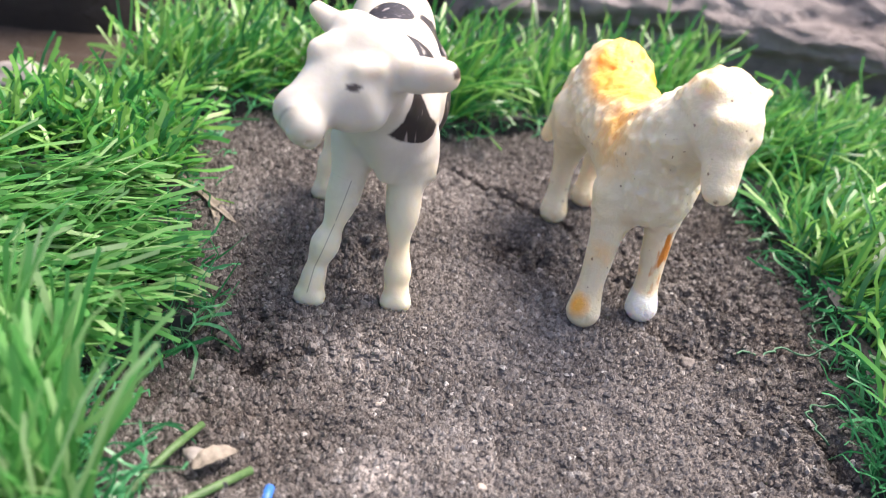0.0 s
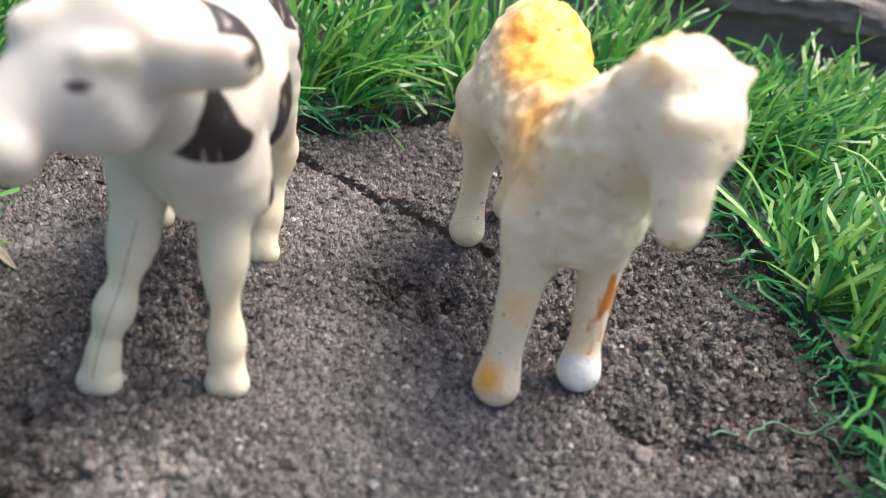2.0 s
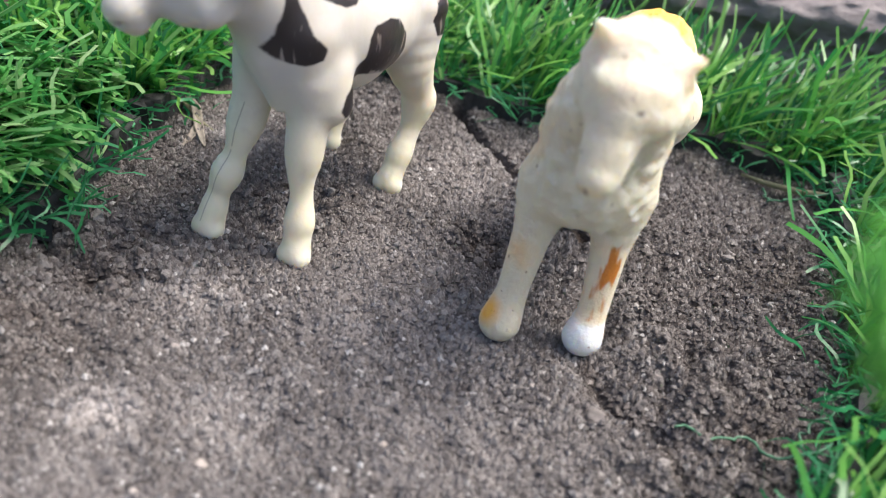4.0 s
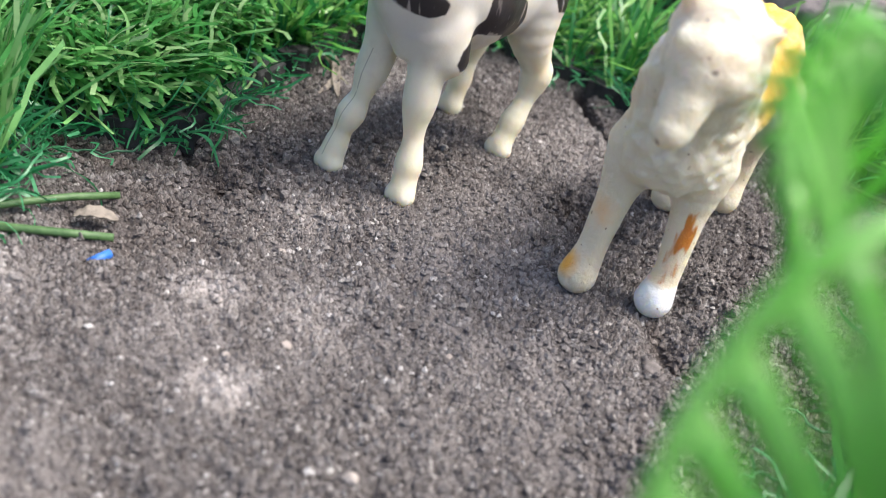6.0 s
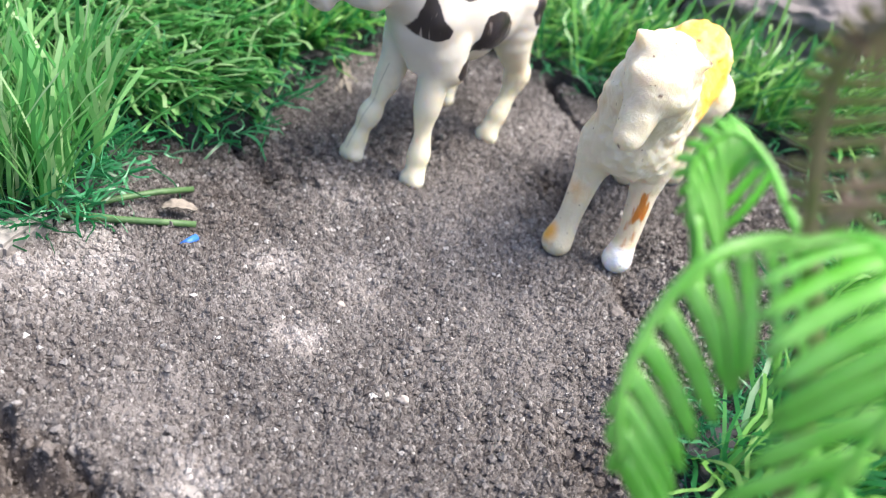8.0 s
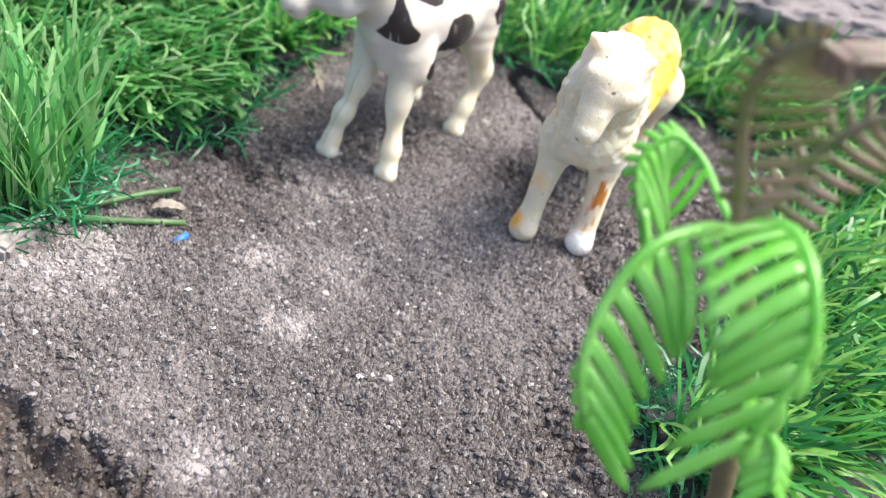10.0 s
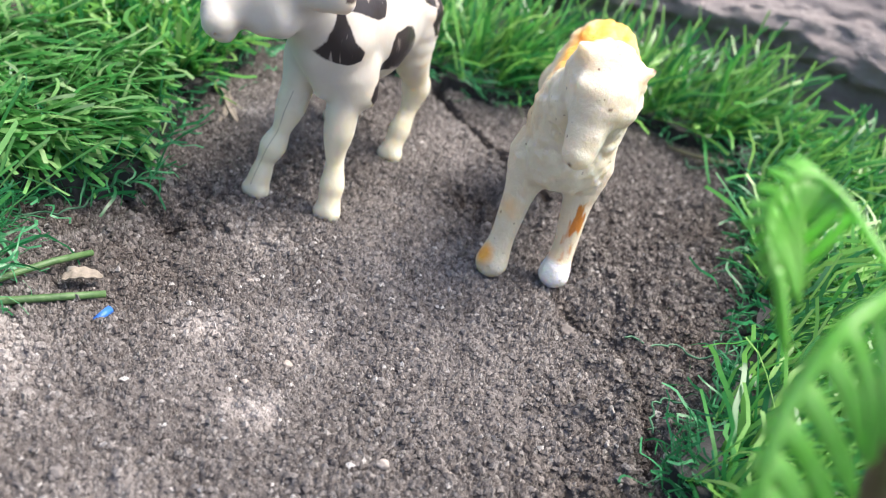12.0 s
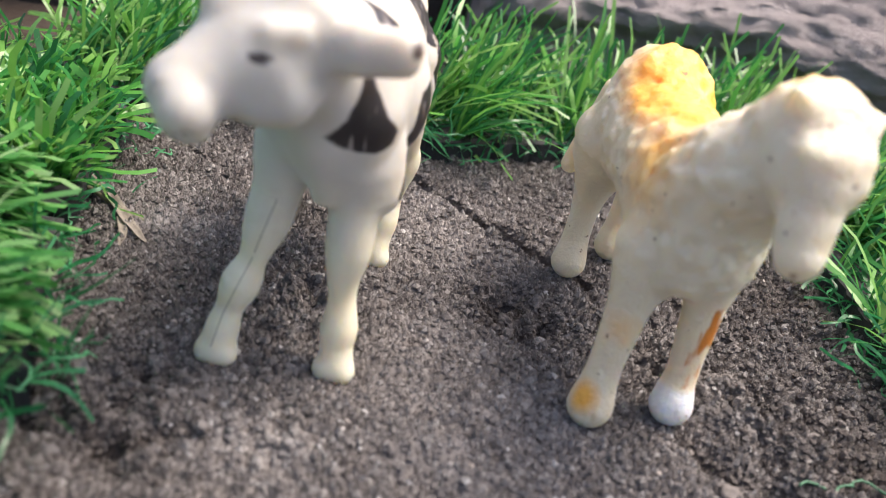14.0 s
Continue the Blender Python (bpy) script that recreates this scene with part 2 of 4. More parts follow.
# ---- mesh helpers ----
def mesh_object(name, verts, faces, mat, parent=None, smooth=True, values=None):
    me = bpy.data.meshes.new(name)
    me.from_pydata(np.asarray(verts).tolist(), [], faces if isinstance(faces, list) else faces.tolist())
    me.materials.append(mat)
    me.update()
    if smooth:
        me.polygons.foreach_set("use_smooth", [True] * len(me.polygons))
    for key, data in (values or {}).items():
        me.attributes.new(key, "FLOAT", "POINT").data.foreach_set("value", np.asarray(data, np.float32))
    ob = new(name, me)
    if parent:
        ob.parent = parent
    return ob


def empty(name, x=0.0, y=0.0, z=0.0):
    ob = new(name)
    ob.location = (x * MM, y * MM, z * MM)
    ob.empty_display_size = 0.01
    return ob


def distance_to_path(x, y, path):
    best = np.full(np.shape(x), 1e9)
    for (ax, ay), (bx, by) in zip(path[:-1], path[1:]):
        dx, dy = bx - ax, by - ay
        t = np.clip(((x - ax) * dx + (y - ay) * dy) / (dx * dx + dy * dy), 0, 1)
        best = np.minimum(best, np.hypot(x - ax - t * dx, y - ay - t * dy))
    return best


def in_polygon(x, y, poly):
    inside = np.zeros(np.shape(x), bool)
    for (ax, ay), (bx, by) in zip(poly, poly[1:] + poly[:1]):
        cross = ((ay > y) != (by > y)) & (x < (bx - ax) * (y - ay) / (by - ay + 1e-12) + ax)
        inside ^= cross
    return inside


# ---- ground ----
GROOVE = [(-10, 226), (-3, 219), (9, 209), (28, 196), (36, 190)]
GROOVE_EDGE = [(50, 152), (56, 146), (67, 141), (75, 131), (80, 111)]
CRACK = [(-42, 128), (-34, 121), (-26, 124), (-18, 128)]


# churned places with clods: x, y, radius
ROUGH = [(-10, 163, 9), (-30, 124, 9), (62, 160, 10), (-28, 136, 7), (52, 168, 8), (70, 118, 9)]


def hole_mask(x, y):
    """1 inside the ragged hollow in front, 0 outside."""
    wob = 2.0 * fbm(x / 6, y / 6, 0 * x + 11, 2) + 1.2 * fbm(x / 1.6, y / 1.6, 0 * x + 13, 2)
    return 1 / (1 + np.exp(((distance_to_path(x, y, [(-40, 22), (-10, 29), (18, 31)]) - 12.5 + 4 * wob) / 0.7).clip(-60, 60)))


def ground_height(x, y):
    """Relief of the soil in millimetres."""
    z = 2.2 * fbm(x / 28, y / 28, 0 * x, 3) + 3.0 * fbm(x / 8, y / 8, 0 * x + 3, 4) + 2.2 * (fbm(x / 1.5, y / 1.5, 0 * x + 7, 2))
    wob = 2.0 * fbm(x / 6, y / 6, 0 * x + 11, 2)
    z -= 5.5 * np.exp(-((distance_to_path(x, y, GROOVE) + 0.5 * wob) / 1.7) ** 4)
    z -= 3.2 * np.exp(-((distance_to_path(x, y, GROOVE_EDGE) + 1.5 * wob) / 2.2) ** 2)
    z -= 2.4 * np.exp(-((distance_to_path(x, y, CRACK) + 2 * wob) / 2.0) ** 2)
    d = np.hypot((x - 22) / 1.2, y - 175)
    z -= (3.4 + 12 * fbm(x / 3.2, y / 3.2, 0 * x + 2, 2)) * np.exp(-(d / 7.0) ** 2)
    for cx, cy, wide in ROUGH:
        z += 10.0 * fbm(x / 3.4, y / 3.4, 0 * x + 17, 3) * np.exp(-((x - cx) ** 2 + (y - cy) ** 2) / wide ** 2)
    z -= hole_mask(x, y) * (5.0 + 15 * fbm(x / 4, y / 4, 0 * x + 5, 3))
    rough = 1 / (1 + np.exp((-(x - 60 + 2 * wob) / 4).clip(-60, 60))) * (y < 215)
    z += rough * 6.5 * fbm(x / 4.0, y / 3.2, 0 * x + 21, 3)
    for hx, hy in ((-2.5, 145), (-19.5, 142.5), (-3, 178.2), (-22.4, 186), (35.5, 148.5), (48, 153.5), (32, 190), (40.5, 201)):
        z = z * (1 - np.exp(-((x - hx) ** 2 + (y - hy) ** 2) / 30))
    return z


def ground_dust(x, y):
    dust = 0 * x
    for cx, cy, r, a in ((-1, 97, 6, 0.75), (16, 85, 5, 0.8), (16.2, 85.2, 1.9, 1.3), (-3, 115, 1.2, 0.8), (2, 88, 10, 0.25), (-30, 70, 13, 0.65), (128, 118, 26, 0.6), (-14, 68, 9, 0.2), (27, 50, 6, 0.6), (10, 56, 10, 0.3), (-38, 178, 12, 0.5), (14, 108, 12, 0.3), (-8, 128, 8, 0.35), (42, 122, 24, 0.22), (24, 142, 18, 0.32), (60, 128, 12, 0.2), (8, 196, 16, 0.45), (14, 160, 14, 0.25)):
        dust = np.maximum(dust, a * np.exp(-((x - cx) ** 2 + (y - cy) ** 2) / r ** 2))
    return np.clip(dust * (0.4 + 2.2 * np.clip(fbm(x / 4, y / 4, 0 * x + 31, 3) + 0.3, 0, 1)), 0, 1)


# browner soil, plus painted shade in groove, cracks, hollows and beside the mats
def ground_shade_brown(x, y):
    shade_brown = 0 * x
    for cx, cy, r, a in ((-30, 124, 12, 0.45), (22, 175, 8, 0.75), (-52, 106, 7, 0.9), (-44, 112, 7, 0.7), (82, 150, 16, 0.45), (76, 200, 14, 0.4), (75, 100, 14, 0.5), (-12, 150, 14, 0.15), (-24, 106, 15, 0.4), (-125, 235, 55, 1.6)):
        shade_brown = np.maximum(shade_brown, a * np.exp(-((x - cx) ** 2 + (y - cy) ** 2) / r ** 2))
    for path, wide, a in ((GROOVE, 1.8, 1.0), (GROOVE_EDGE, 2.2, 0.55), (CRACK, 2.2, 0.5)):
        shade_brown = np.maximum(shade_brown, a * np.exp(-(distance_to_path(x, y, path) / wide) ** 2))
    shade_brown = np.maximum(shade_brown, 0.15 * (1 - np.exp(-(((x - 14) / 52) ** 2 + ((y - 92) / 58) ** 2) ** 1.5)))
    shade_brown = shade_brown * (0.5 + 1.8 * np.clip(fbm(x / 6, y / 6, 0 * x + 41, 3) + 0.3, 0, 1))
    # shade inside the groove and the front hollow, painted as dark colour
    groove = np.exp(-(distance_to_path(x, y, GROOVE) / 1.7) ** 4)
    return np.clip(np.maximum(shade_brown, np.maximum(0.95 * groove, 0.6 * hole_mask(x, y))), 0, 1)


def build_ground():
    fx, fy = np.arange(-70, 112, 0.7), np.arange(22, 262, 0.7)
    gx = np.concatenate([[-3000, -900, -400, -200, -110], fx, [150, 220, 420, 900, 3000]])
    gy = np.concatenate([[-3000, -900, -300, -120, -40, 0], fy, [300, 360, 500, 900, 3000]])
    x, y = np.meshgrid(gx, gy, indexing="ij")
    z = ground_height(x, y)
    n, m = x.shape
    verts = np.stack([x, y, z], -1).reshape(-1, 3) * MM
    i = (np.arange(n - 1)[:, None] * m + np.arange(m - 1)[None]).reshape(-1)
    quads = np.stack([i, i + m, i + m + 1, i + 1], -1)
    ob = mesh_object("ground", verts, quads, SOIL, values={"dust": ground_dust(x, y).reshape(-1), "shade_brown": ground_shade_brown(x, y).reshape(-1)})
    tagged(ob, "dry crumbly grey-brown soil, trodden flat, with cracks and dents", "soil", kind="structure")


def rough_stone(seed, subdivisions=3):
    """A rounded, pitted stone."""
    bm = bmesh.new()
    bmesh.ops.create_icosphere(bm, subdivisions=subdivisions, radius=1.0)
    v = np.array([q.co[:] for q in bm.verts])
    f = np.array([[q.index for q in p.verts] for p in bm.faces])
    bm.free()
    n = fbm(v[:, 0] * 1.3 + seed, v[:, 1] * 1.3, v[:, 2] * 1.3, 4)
    return v * (1 + 0.9 * n)[:, None], f


def clod(seed):
    """A crumbling, uneven lump of soil of 80 faces."""
    r = np.random.default_rng(seed)
    v, f = rough_stone(seed * 3.7, 2)
    v = v * (0.72 + 0.5 * r.random((len(v), 1))) * (0.7 + 0.6 * r.random(3))
    return v, f


def octa(seed):
    r = np.random.default_rng(seed)
    v = np.array([(1, 0, 0), (-1, 0, 0), (0, 1, 0), (0, -1, 0), (0, 0, 1), (0, 0, -1)], float) * (0.6 + 0.7 * r.random((6, 1)))
    return v, np.array([(0, 2, 4), (2, 1, 4), (1, 3, 4), (3, 0, 4), (2, 0, 5), (1, 2, 5), (3, 1, 5), (0, 3, 5)])


def spin(count, r):
    """Random turns about z."""
    a = r.random(count) * 2 * math.pi
    m = np.zeros((count, 3, 3))
    m[:, 0, 0], m[:, 0, 1], m[:, 1, 0], m[:, 1, 1], m[:, 2, 2] = np.cos(a), -np.sin(a), np.sin(a), np.cos(a), 1
    return m


def scatter(name, xs, ys, sizes, mat, shapes, sink=0.3):
    r = np.random.default_rng(len(xs))
    base = ground_height(xs, ys)
    turns = spin(len(xs), r)
    verts, faces, start, dust, shade_brown = [], [], 0, [], []
    for n in range(len(shapes)):
        pick = np.arange(n, len(xs), len(shapes))
        v, f = shapes[n]
        size = sizes[pick][:, None] * (0.7 + 0.6 * r.random((len(pick), 3)))
        pts = np.einsum("nij,nvj->nvi", turns[pick], v[None] * size[:, None]) + np.stack([xs[pick], ys[pick], base[pick] + sizes[pick] * sink], -1)[:, None]
        verts.append(pts.reshape(-1, 3))
        faces.append((f[None] + len(v) * np.arange(len(pick))[:, None, None]).reshape(-1, 3) + start)
        start += len(v) * len(pick)
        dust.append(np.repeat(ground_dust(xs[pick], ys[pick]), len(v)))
        shade_brown.append(np.repeat(ground_shade_brown(xs[pick], ys[pick]), len(v)))
    return mesh_object(name, np.concatenate(verts) * MM, np.concatenate(faces), mat, smooth=False, values={"dust": np.concatenate(dust), "shade_brown": np.concatenate(shade_brown)})


def build_crumbs():
    r = np.random.default_rng(11)
    count = 235000
    x, y = r.uniform(-62, 100, count), r.uniform(24, 252, count)
    patchy = 0.55 + 1.0 * np.clip(fbm(x / 9, y / 9, 0 * x + 51, 3) + 0.35, 0, 1) + 0.8 * ground_shade_brown(x, y) + 0.6 * (x > 58)
    gap = np.minimum.reduce([distance_to_path(x, y, path) for path in (GROOVE,)])
    keep = (r.random(count) < patchy) & (gap > 2.0) & (r.random(count) > 0.6 * hole_mask(x, y))
    x, y = x[keep], y[keep]
    size = (0.23 + 0.46 * r.random(len(x)) ** 2.6) * (0.8 + 0.6 * np.clip(fbm(x / 12, y / 12, 0 * x + 61, 2) + 0.4, 0, 1))
    ob = scatter("soil_crumbs", x, y, size, CRUMB, [octa(k) for k in range(9)], 0.28)
    tagged(ob, "loose crumbs and grains of grey-brown soil with pale grit", "soil crumbs", kind="stuff")
    heaps = [(22, 175, 6, 400), (-26, 64, 8, 350), (4, 36, 15, 450), (-20, 28, 9, 500), (-32, 70, 8, 900), (74, 92, 9, 250)] + [(cx, cy, wide * 0.7, 160) for cx, cy, wide in ROUGH]
    x = np.concatenate([r.uniform(60, 92, 600)] + [r.normal(h[0], h[2], h[3]) for h in heaps])
    y = np.concatenate([r.uniform(95, 205, 600)] + [r.normal(h[1], h[2], h[3]) for h in heaps])
    size = 0.30 + 0.62 * r.random(len(x)) ** 3
    ob = scatter("soil_clods", x, y, size, CRUMB, [clod(k) for k in range(9)], 0.1)
    tagged(ob, "small broken clods of dry brown soil", "soil clods", kind="stuff")


build_ground()
build_crumbs()


# ---- the two plastic toys ----
def leg_field(p, joints):
    """Distance to a leg whose thickness swells and narrows smoothly from joint to joint (x, y, z, radius)."""
    q = np.array([joints[0]] + joints + [joints[-1]], float)
    line = []
    for k in range(len(joints) - 1):
        a, b, c, d = q[k:k + 4]
        for t in (0.0, 0.34, 0.67):
            line.append(0.5 * (2 * b + (c - a) * t + (2 * a - 5 * b + 4 * c - d) * t * t + (3 * b - a - 3 * c + d) * t ** 3))
    line = np.array(line + [q[-1]])
    lo, hi = line[:, :3].min(0) - 9, line[:, :3].max(0) + 9
    near = ((p > lo) & (p < hi)).all(-1)
    s = p[near]
    best = np.full(len(s), 50.0)
    for a, b in zip(line[:-1], line[1:]):
        best = np.minimum(best, limb(s, a[:3], b[:3], a[3], b[3]))
    out = np.full(p.shape[:-1], 50.0)
    out[near] = best
    return out


def cow_field(p):
    """Distance field of the calf, in millimetres."""
    body = limb(p, (-9.3, 152, 41), (-11.3, 185, 40.5), 12.0, 11.5, (0.82, 1, 1))
    body = blend(body, limb(p, (-8.2, 162, 37), (-9.8, 174, 36), 11.0, 10.2, (0.98, 1, 1)), 3)
    body = blend(body, limb(p, (-12, 190, 43), (-12, 191, 40), 8.0, 8.5), 3)
    body = blend(body, limb(p, (-9.0, 143.5, 37), (-7.6, 145.6, 29.0), 3.6, 2.0), 1.8)
    neck = limb(p, (-10, 149, 44), (-11.5, 139, 49.5), 9.0, 7.0, (0.86, 1, 1))
    body = blend(body, neck, 2.5)
    body = blend(body, limb(p, (-4.8, 147, 40), (-5.2, 147.5, 34), 4.6, 4.4), 2.5)
    body = blend(body, limb(p, (-2.8, 151.2, 34), (-1.7, 151.2, 28.5), 4.2, 3.8), 2)
    head = limb(p, (-11.5, 137, 52.5), (-14.5, 133.5, 50.0), 7.0, 5.8)
    head = blend(head, limb(p, (-15.0, 132.8, 49.5), (-20.2, 128.8, 46.6), 5.1, 3.9), 2.0)
    head = blend(head, limb(p, (-17.4, 135.0, 53.2), (-21.6, 129.4, 48.0), 3.6, 2.6), 2.0)
    muzzle = limb(p, (-20.6, 125.8, 45.0), (-23.2, 129.2, 45.8), 3.3, 3.1)
    muzzle = blend(muzzle, limb(p, (-22.0, 125.9, 47.0), (-23.6, 128.4, 47.3), 1.9, 1.8), 1.0)
    muzzle = blend(muzzle, limb(p, (-20.0, 127.0, 42.9), (-21.4, 129.0, 43.2), 2.3, 2.2), 1.0)
    muzzle = np.maximum(muzzle, -limb(p, (-22.7, 122.9, 48.6), (-23.8, 124.0, 44.4), 0.75, 0.6))
    muzzle = np.maximum(muzzle, -limb(p, (-18.4, 123.0, 43.2), (-24.6, 126.2, 43.4), 0.55, 0.5))
    head = blend(head, muzzle, 1.3)
    head = blend(head, limb(p, (-14.5, 138.0, 55.2), (-15.5, 139, 56.2), 4.8, 4.0), 2)
    head = blend(head, limb(p, (-13.2, 129.8, 53.9), (-10.8, 130.8, 54.2), 1.6, 1.5), 1.4)
    head = blend(head, limb(p, (-20.0, 133.6, 54.6), (-18.6, 134.4, 55.0), 2.2, 2.4), 1.4)
    head = blend(head, limb(p, (-11.5, 132.0, 46.5), (-14.0, 131.0, 45.8), 3.6, 3.0), 2.0)
    body = blend(body, head, 1.6)
    ear = limb(p, (-8.6, 133.0, 52.6), (-4.5, 132.8, 53.3), 2.1, 3.0, (1, 0.72, 1))
    ear = blend(ear, limb(p, (-4.5, 132.8, 53.3), (-0.1, 132.5, 53.9), 3.0, 2.75, (1, 0.72, 1)), 0.6)
    ear = np.maximum(ear, -limb(p, (-5.4, 129.6, 52.6), (0.4, 129.6, 53.2), 0.7, 1.0))
    ear = blend(ear, limb(p, (-9, 132.6, 51.5), (-7, 132.4, 51.2), 1.2, 1.0), 0.8)
    body = blend(body, ear, 0.9)
    ear = limb(p, (-17.4, 140.6, 56.0), (-22.4, 145.2, 57.4), 2.6, 1.5)
    body = blend(body, ear, 1.6)
    legs = [
        [(-13.8, 149, 33, 4.9), (-14.4, 148.0, 27, 3.5), (-15.2, 147.2, 21.5, 3.25), (-16.3, 146.5, 16, 2.05), (-17.4, 145.7, 12, 2.9), (-18.4, 145.1, 8.3, 2.05), (-18.9, 144.4, 5.2, 2.45), (-19.3, 143.8, 2.4, 2.6)],
        [(-4.3, 149, 32, 4.9), (-3.9, 148.6, 26.5, 3.6), (-3.6, 147.8, 20, 3.3), (-3.6, 147.6, 15.5, 2.4), (-3.2, 147.4, 12, 2.0), (-2.9, 146.9, 7.5, 2.75), (-2.8, 146.5, 5, 2.45), (-2.5, 145.9, 2.4, 2.6)],
        [(-17.6, 185, 36, 7.6), (-19.6, 186, 27, 5.0), (-21.0, 189, 20.5, 3.2), (-21.5, 190.2, 17.5, 3.4), (-21.9, 189.8, 12, 2.05), (-22.3, 188.6, 7.5, 2.7), (-22.4, 188.0, 5.0, 2.4), (-22.5, 187.1, 2.4, 2.6)],
        [(-5.8, 183, 36, 7.6), (-3.6, 182, 27, 5.0), (-2.2, 184.4, 20.5, 3.3), (-1.9, 185.3, 17.5, 3.5), (-2.1, 183.6, 12, 2.05), (-2.6, 181.6, 7.5, 2.7), (-2.8, 180.7, 5.0, 2.4), (-3.1, 179.6, 2.4, 2.6)],
    ]
    for joints in legs:
        leg = leg_field(p, joints)
        hx, hy = joints[-1][0], joints[-1][1]
        hoof = limb(p, (hx - 0.9, hy - 0.6, 1.2), (hx + 0.9, hy - 0.6, 1.2), 2.3, 2.3)
        leg = blend(leg, hoof, 0.5)
        leg = np.maximum(leg, -limb(p, (hx, hy - 3.3, 0), (hx, hy - 2.7, 3.6), 0.42, 0.2))
        leg = np.maximum(leg, -(p[..., 2] + 0.4))
        body = blend(body, leg, 1.6)
    tail = np.minimum(limb(p, (-12, 197.5, 48), (-12.5, 200, 38), 1.6, 1.3), limb(p, (-12.5, 200, 38), (-13, 199, 24), 1.3, 2.0))
    return blend(body, tail, 1.0)


def camel_field(p):
    """Distance field of the camel foal, in millimetres."""
    body = limb(p, (42.5, 155, 34), (38.5, 187, 33), 9.6, 10.0, (0.92, 1, 1))
    body = blend(body, limb(p, (38.6, 191, 37.3), (38.2, 190, 36), 9.0, 8.6, (0.93, 1, 1)), 3)
    body = blend(body, limb(p, (43, 153, 31), (42, 160, 29), 8.2, 8.0), 3)
    body = blend(body, limb(p, (44, 154, 40), (47.5, 143, 50), 8.2, 7.0), 4)
    body = blend(body, limb(p, (41.5, 151, 40), (43.6, 145.5, 46), 6.6, 5.8), 3)
    head = limb(p, (47.4, 141.4, 52.6), (48.0, 138.4, 50.8), 6.6, 5.7)
    head = blend(head, limb(p, (48.2, 136.4, 48.4), (48.2, 132.8, 41.6), 4.1, 2.9), 1.8)
    head = blend(head, limb(p, (44.6, 140.0, 55.2), (42.4, 137.4, 58.6), 3.4, 0.7), 1.6)
    head = blend(head, limb(p, (50.8, 138.0, 49.6), (51.2, 139.8, 48.6), 3.5, 3.2), 1.3)
    head = blend(head, limb(p, (50.4, 141.2, 54.2), (55.2, 142.8, 56.3), 3.1, 0.8), 1.3)
    head = blend(head, limb(p, (49.6, 135.4, 53.0), (52.2, 137.2, 52.4), 1.5, 1.4), 1.2)
    head = blend(head, limb(p, (45.4, 135.0, 53.0), (47.6, 134.4, 52.4), 1.5, 1.3), 1.2)
    body = blend(body, head, 2.5)
    x, y, z = p[..., 0], p[..., 1], p[..., 2]
    hump = np.clip((z - 36) / 5, 0, 1) * np.clip((y - 162) / 8, 0, 1)
    wool = (1.15 - 0.1 * hump) * np.clip((z - 18) / 6, 0, 1) * np.clip((y - 132) / 10, 0.3, 1)
    body = body + wool * (1.0 * (noise3(x / 1.9, y / 1.9, z / 1.9) - 0.5) + 0.55 * (noise3(x / 0.9 + 9, y / 0.9, z / 0.9) - 0.5))
    legs = [
        [(37.2, 153, 28, 5.4), (36.5, 151.8, 20, 3.3), (36.1, 151.0, 14, 2.8), (35.8, 150.5, 9.5, 2.6), (35.6, 149.9, 6.6, 2.85), (35.3, 148.9, 3.2, 3.5)],
        [(47.3, 157, 28, 5.4), (47.8, 156.2, 20, 3.2), (48.0, 155.8, 14, 2.7), (48.2, 155.4, 9.5, 2.45), (48.1, 155.0, 6.6, 2.6), (48.0, 153.9, 3.1, 3.4)],
        [(33.5, 190.5, 28, 7.4), (32.7, 192.5, 20, 4.1), (32.4, 193.2, 14, 2.7), (32.3, 193, 9.5, 2.5), (32.2, 192.5, 6.6, 2.6), (32.0, 191.1, 3.0, 3.3)],
        [(42.3, 196.5, 28, 7.4), (41.6, 200.4, 20, 4.1), (41.2, 203, 14, 2.7), (41.0, 203.2, 9.5, 2.5), (40.8, 202.8, 6.6, 2.6), (40.5, 201.7, 3.0, 3.3)],
    ]
    for joints in legs:
        leg = leg_field(p, joints)
        hx, hy = joints[-1][0], joints[-1][1]
        for side in (-1.5, 0.2, 1.8):
            leg = np.maximum(leg, -limb(p, (hx + side, hy - 3.8, 0), (hx + side * 0.8, hy - 2.9, 4.2), 0.42, 0.2))
        leg = np.maximum(leg, -(p[..., 2] + 0.4))
        body = blend(body, leg, 2.0)
    tail = limb(p, (32.5, 199.5, 34), (28.5, 203, 17), 2.6, 1.8)
    return blend(body, tail, 1.5)


def bell(v, centre, size):
    """1 inside an ellipsoid, falling through 0 at its rim."""
    return 1 - np.sqrt((((v - np.array(centre)) / np.array(size)) ** 2).sum(-1))


def polygon_depth(y, z, poly):
    """How far inside a polygon a point lies (outside: minus)."""
    d = distance_to_path(y, z, poly + poly[:1])
    return np.where(in_polygon(y, z, poly), d, -d)


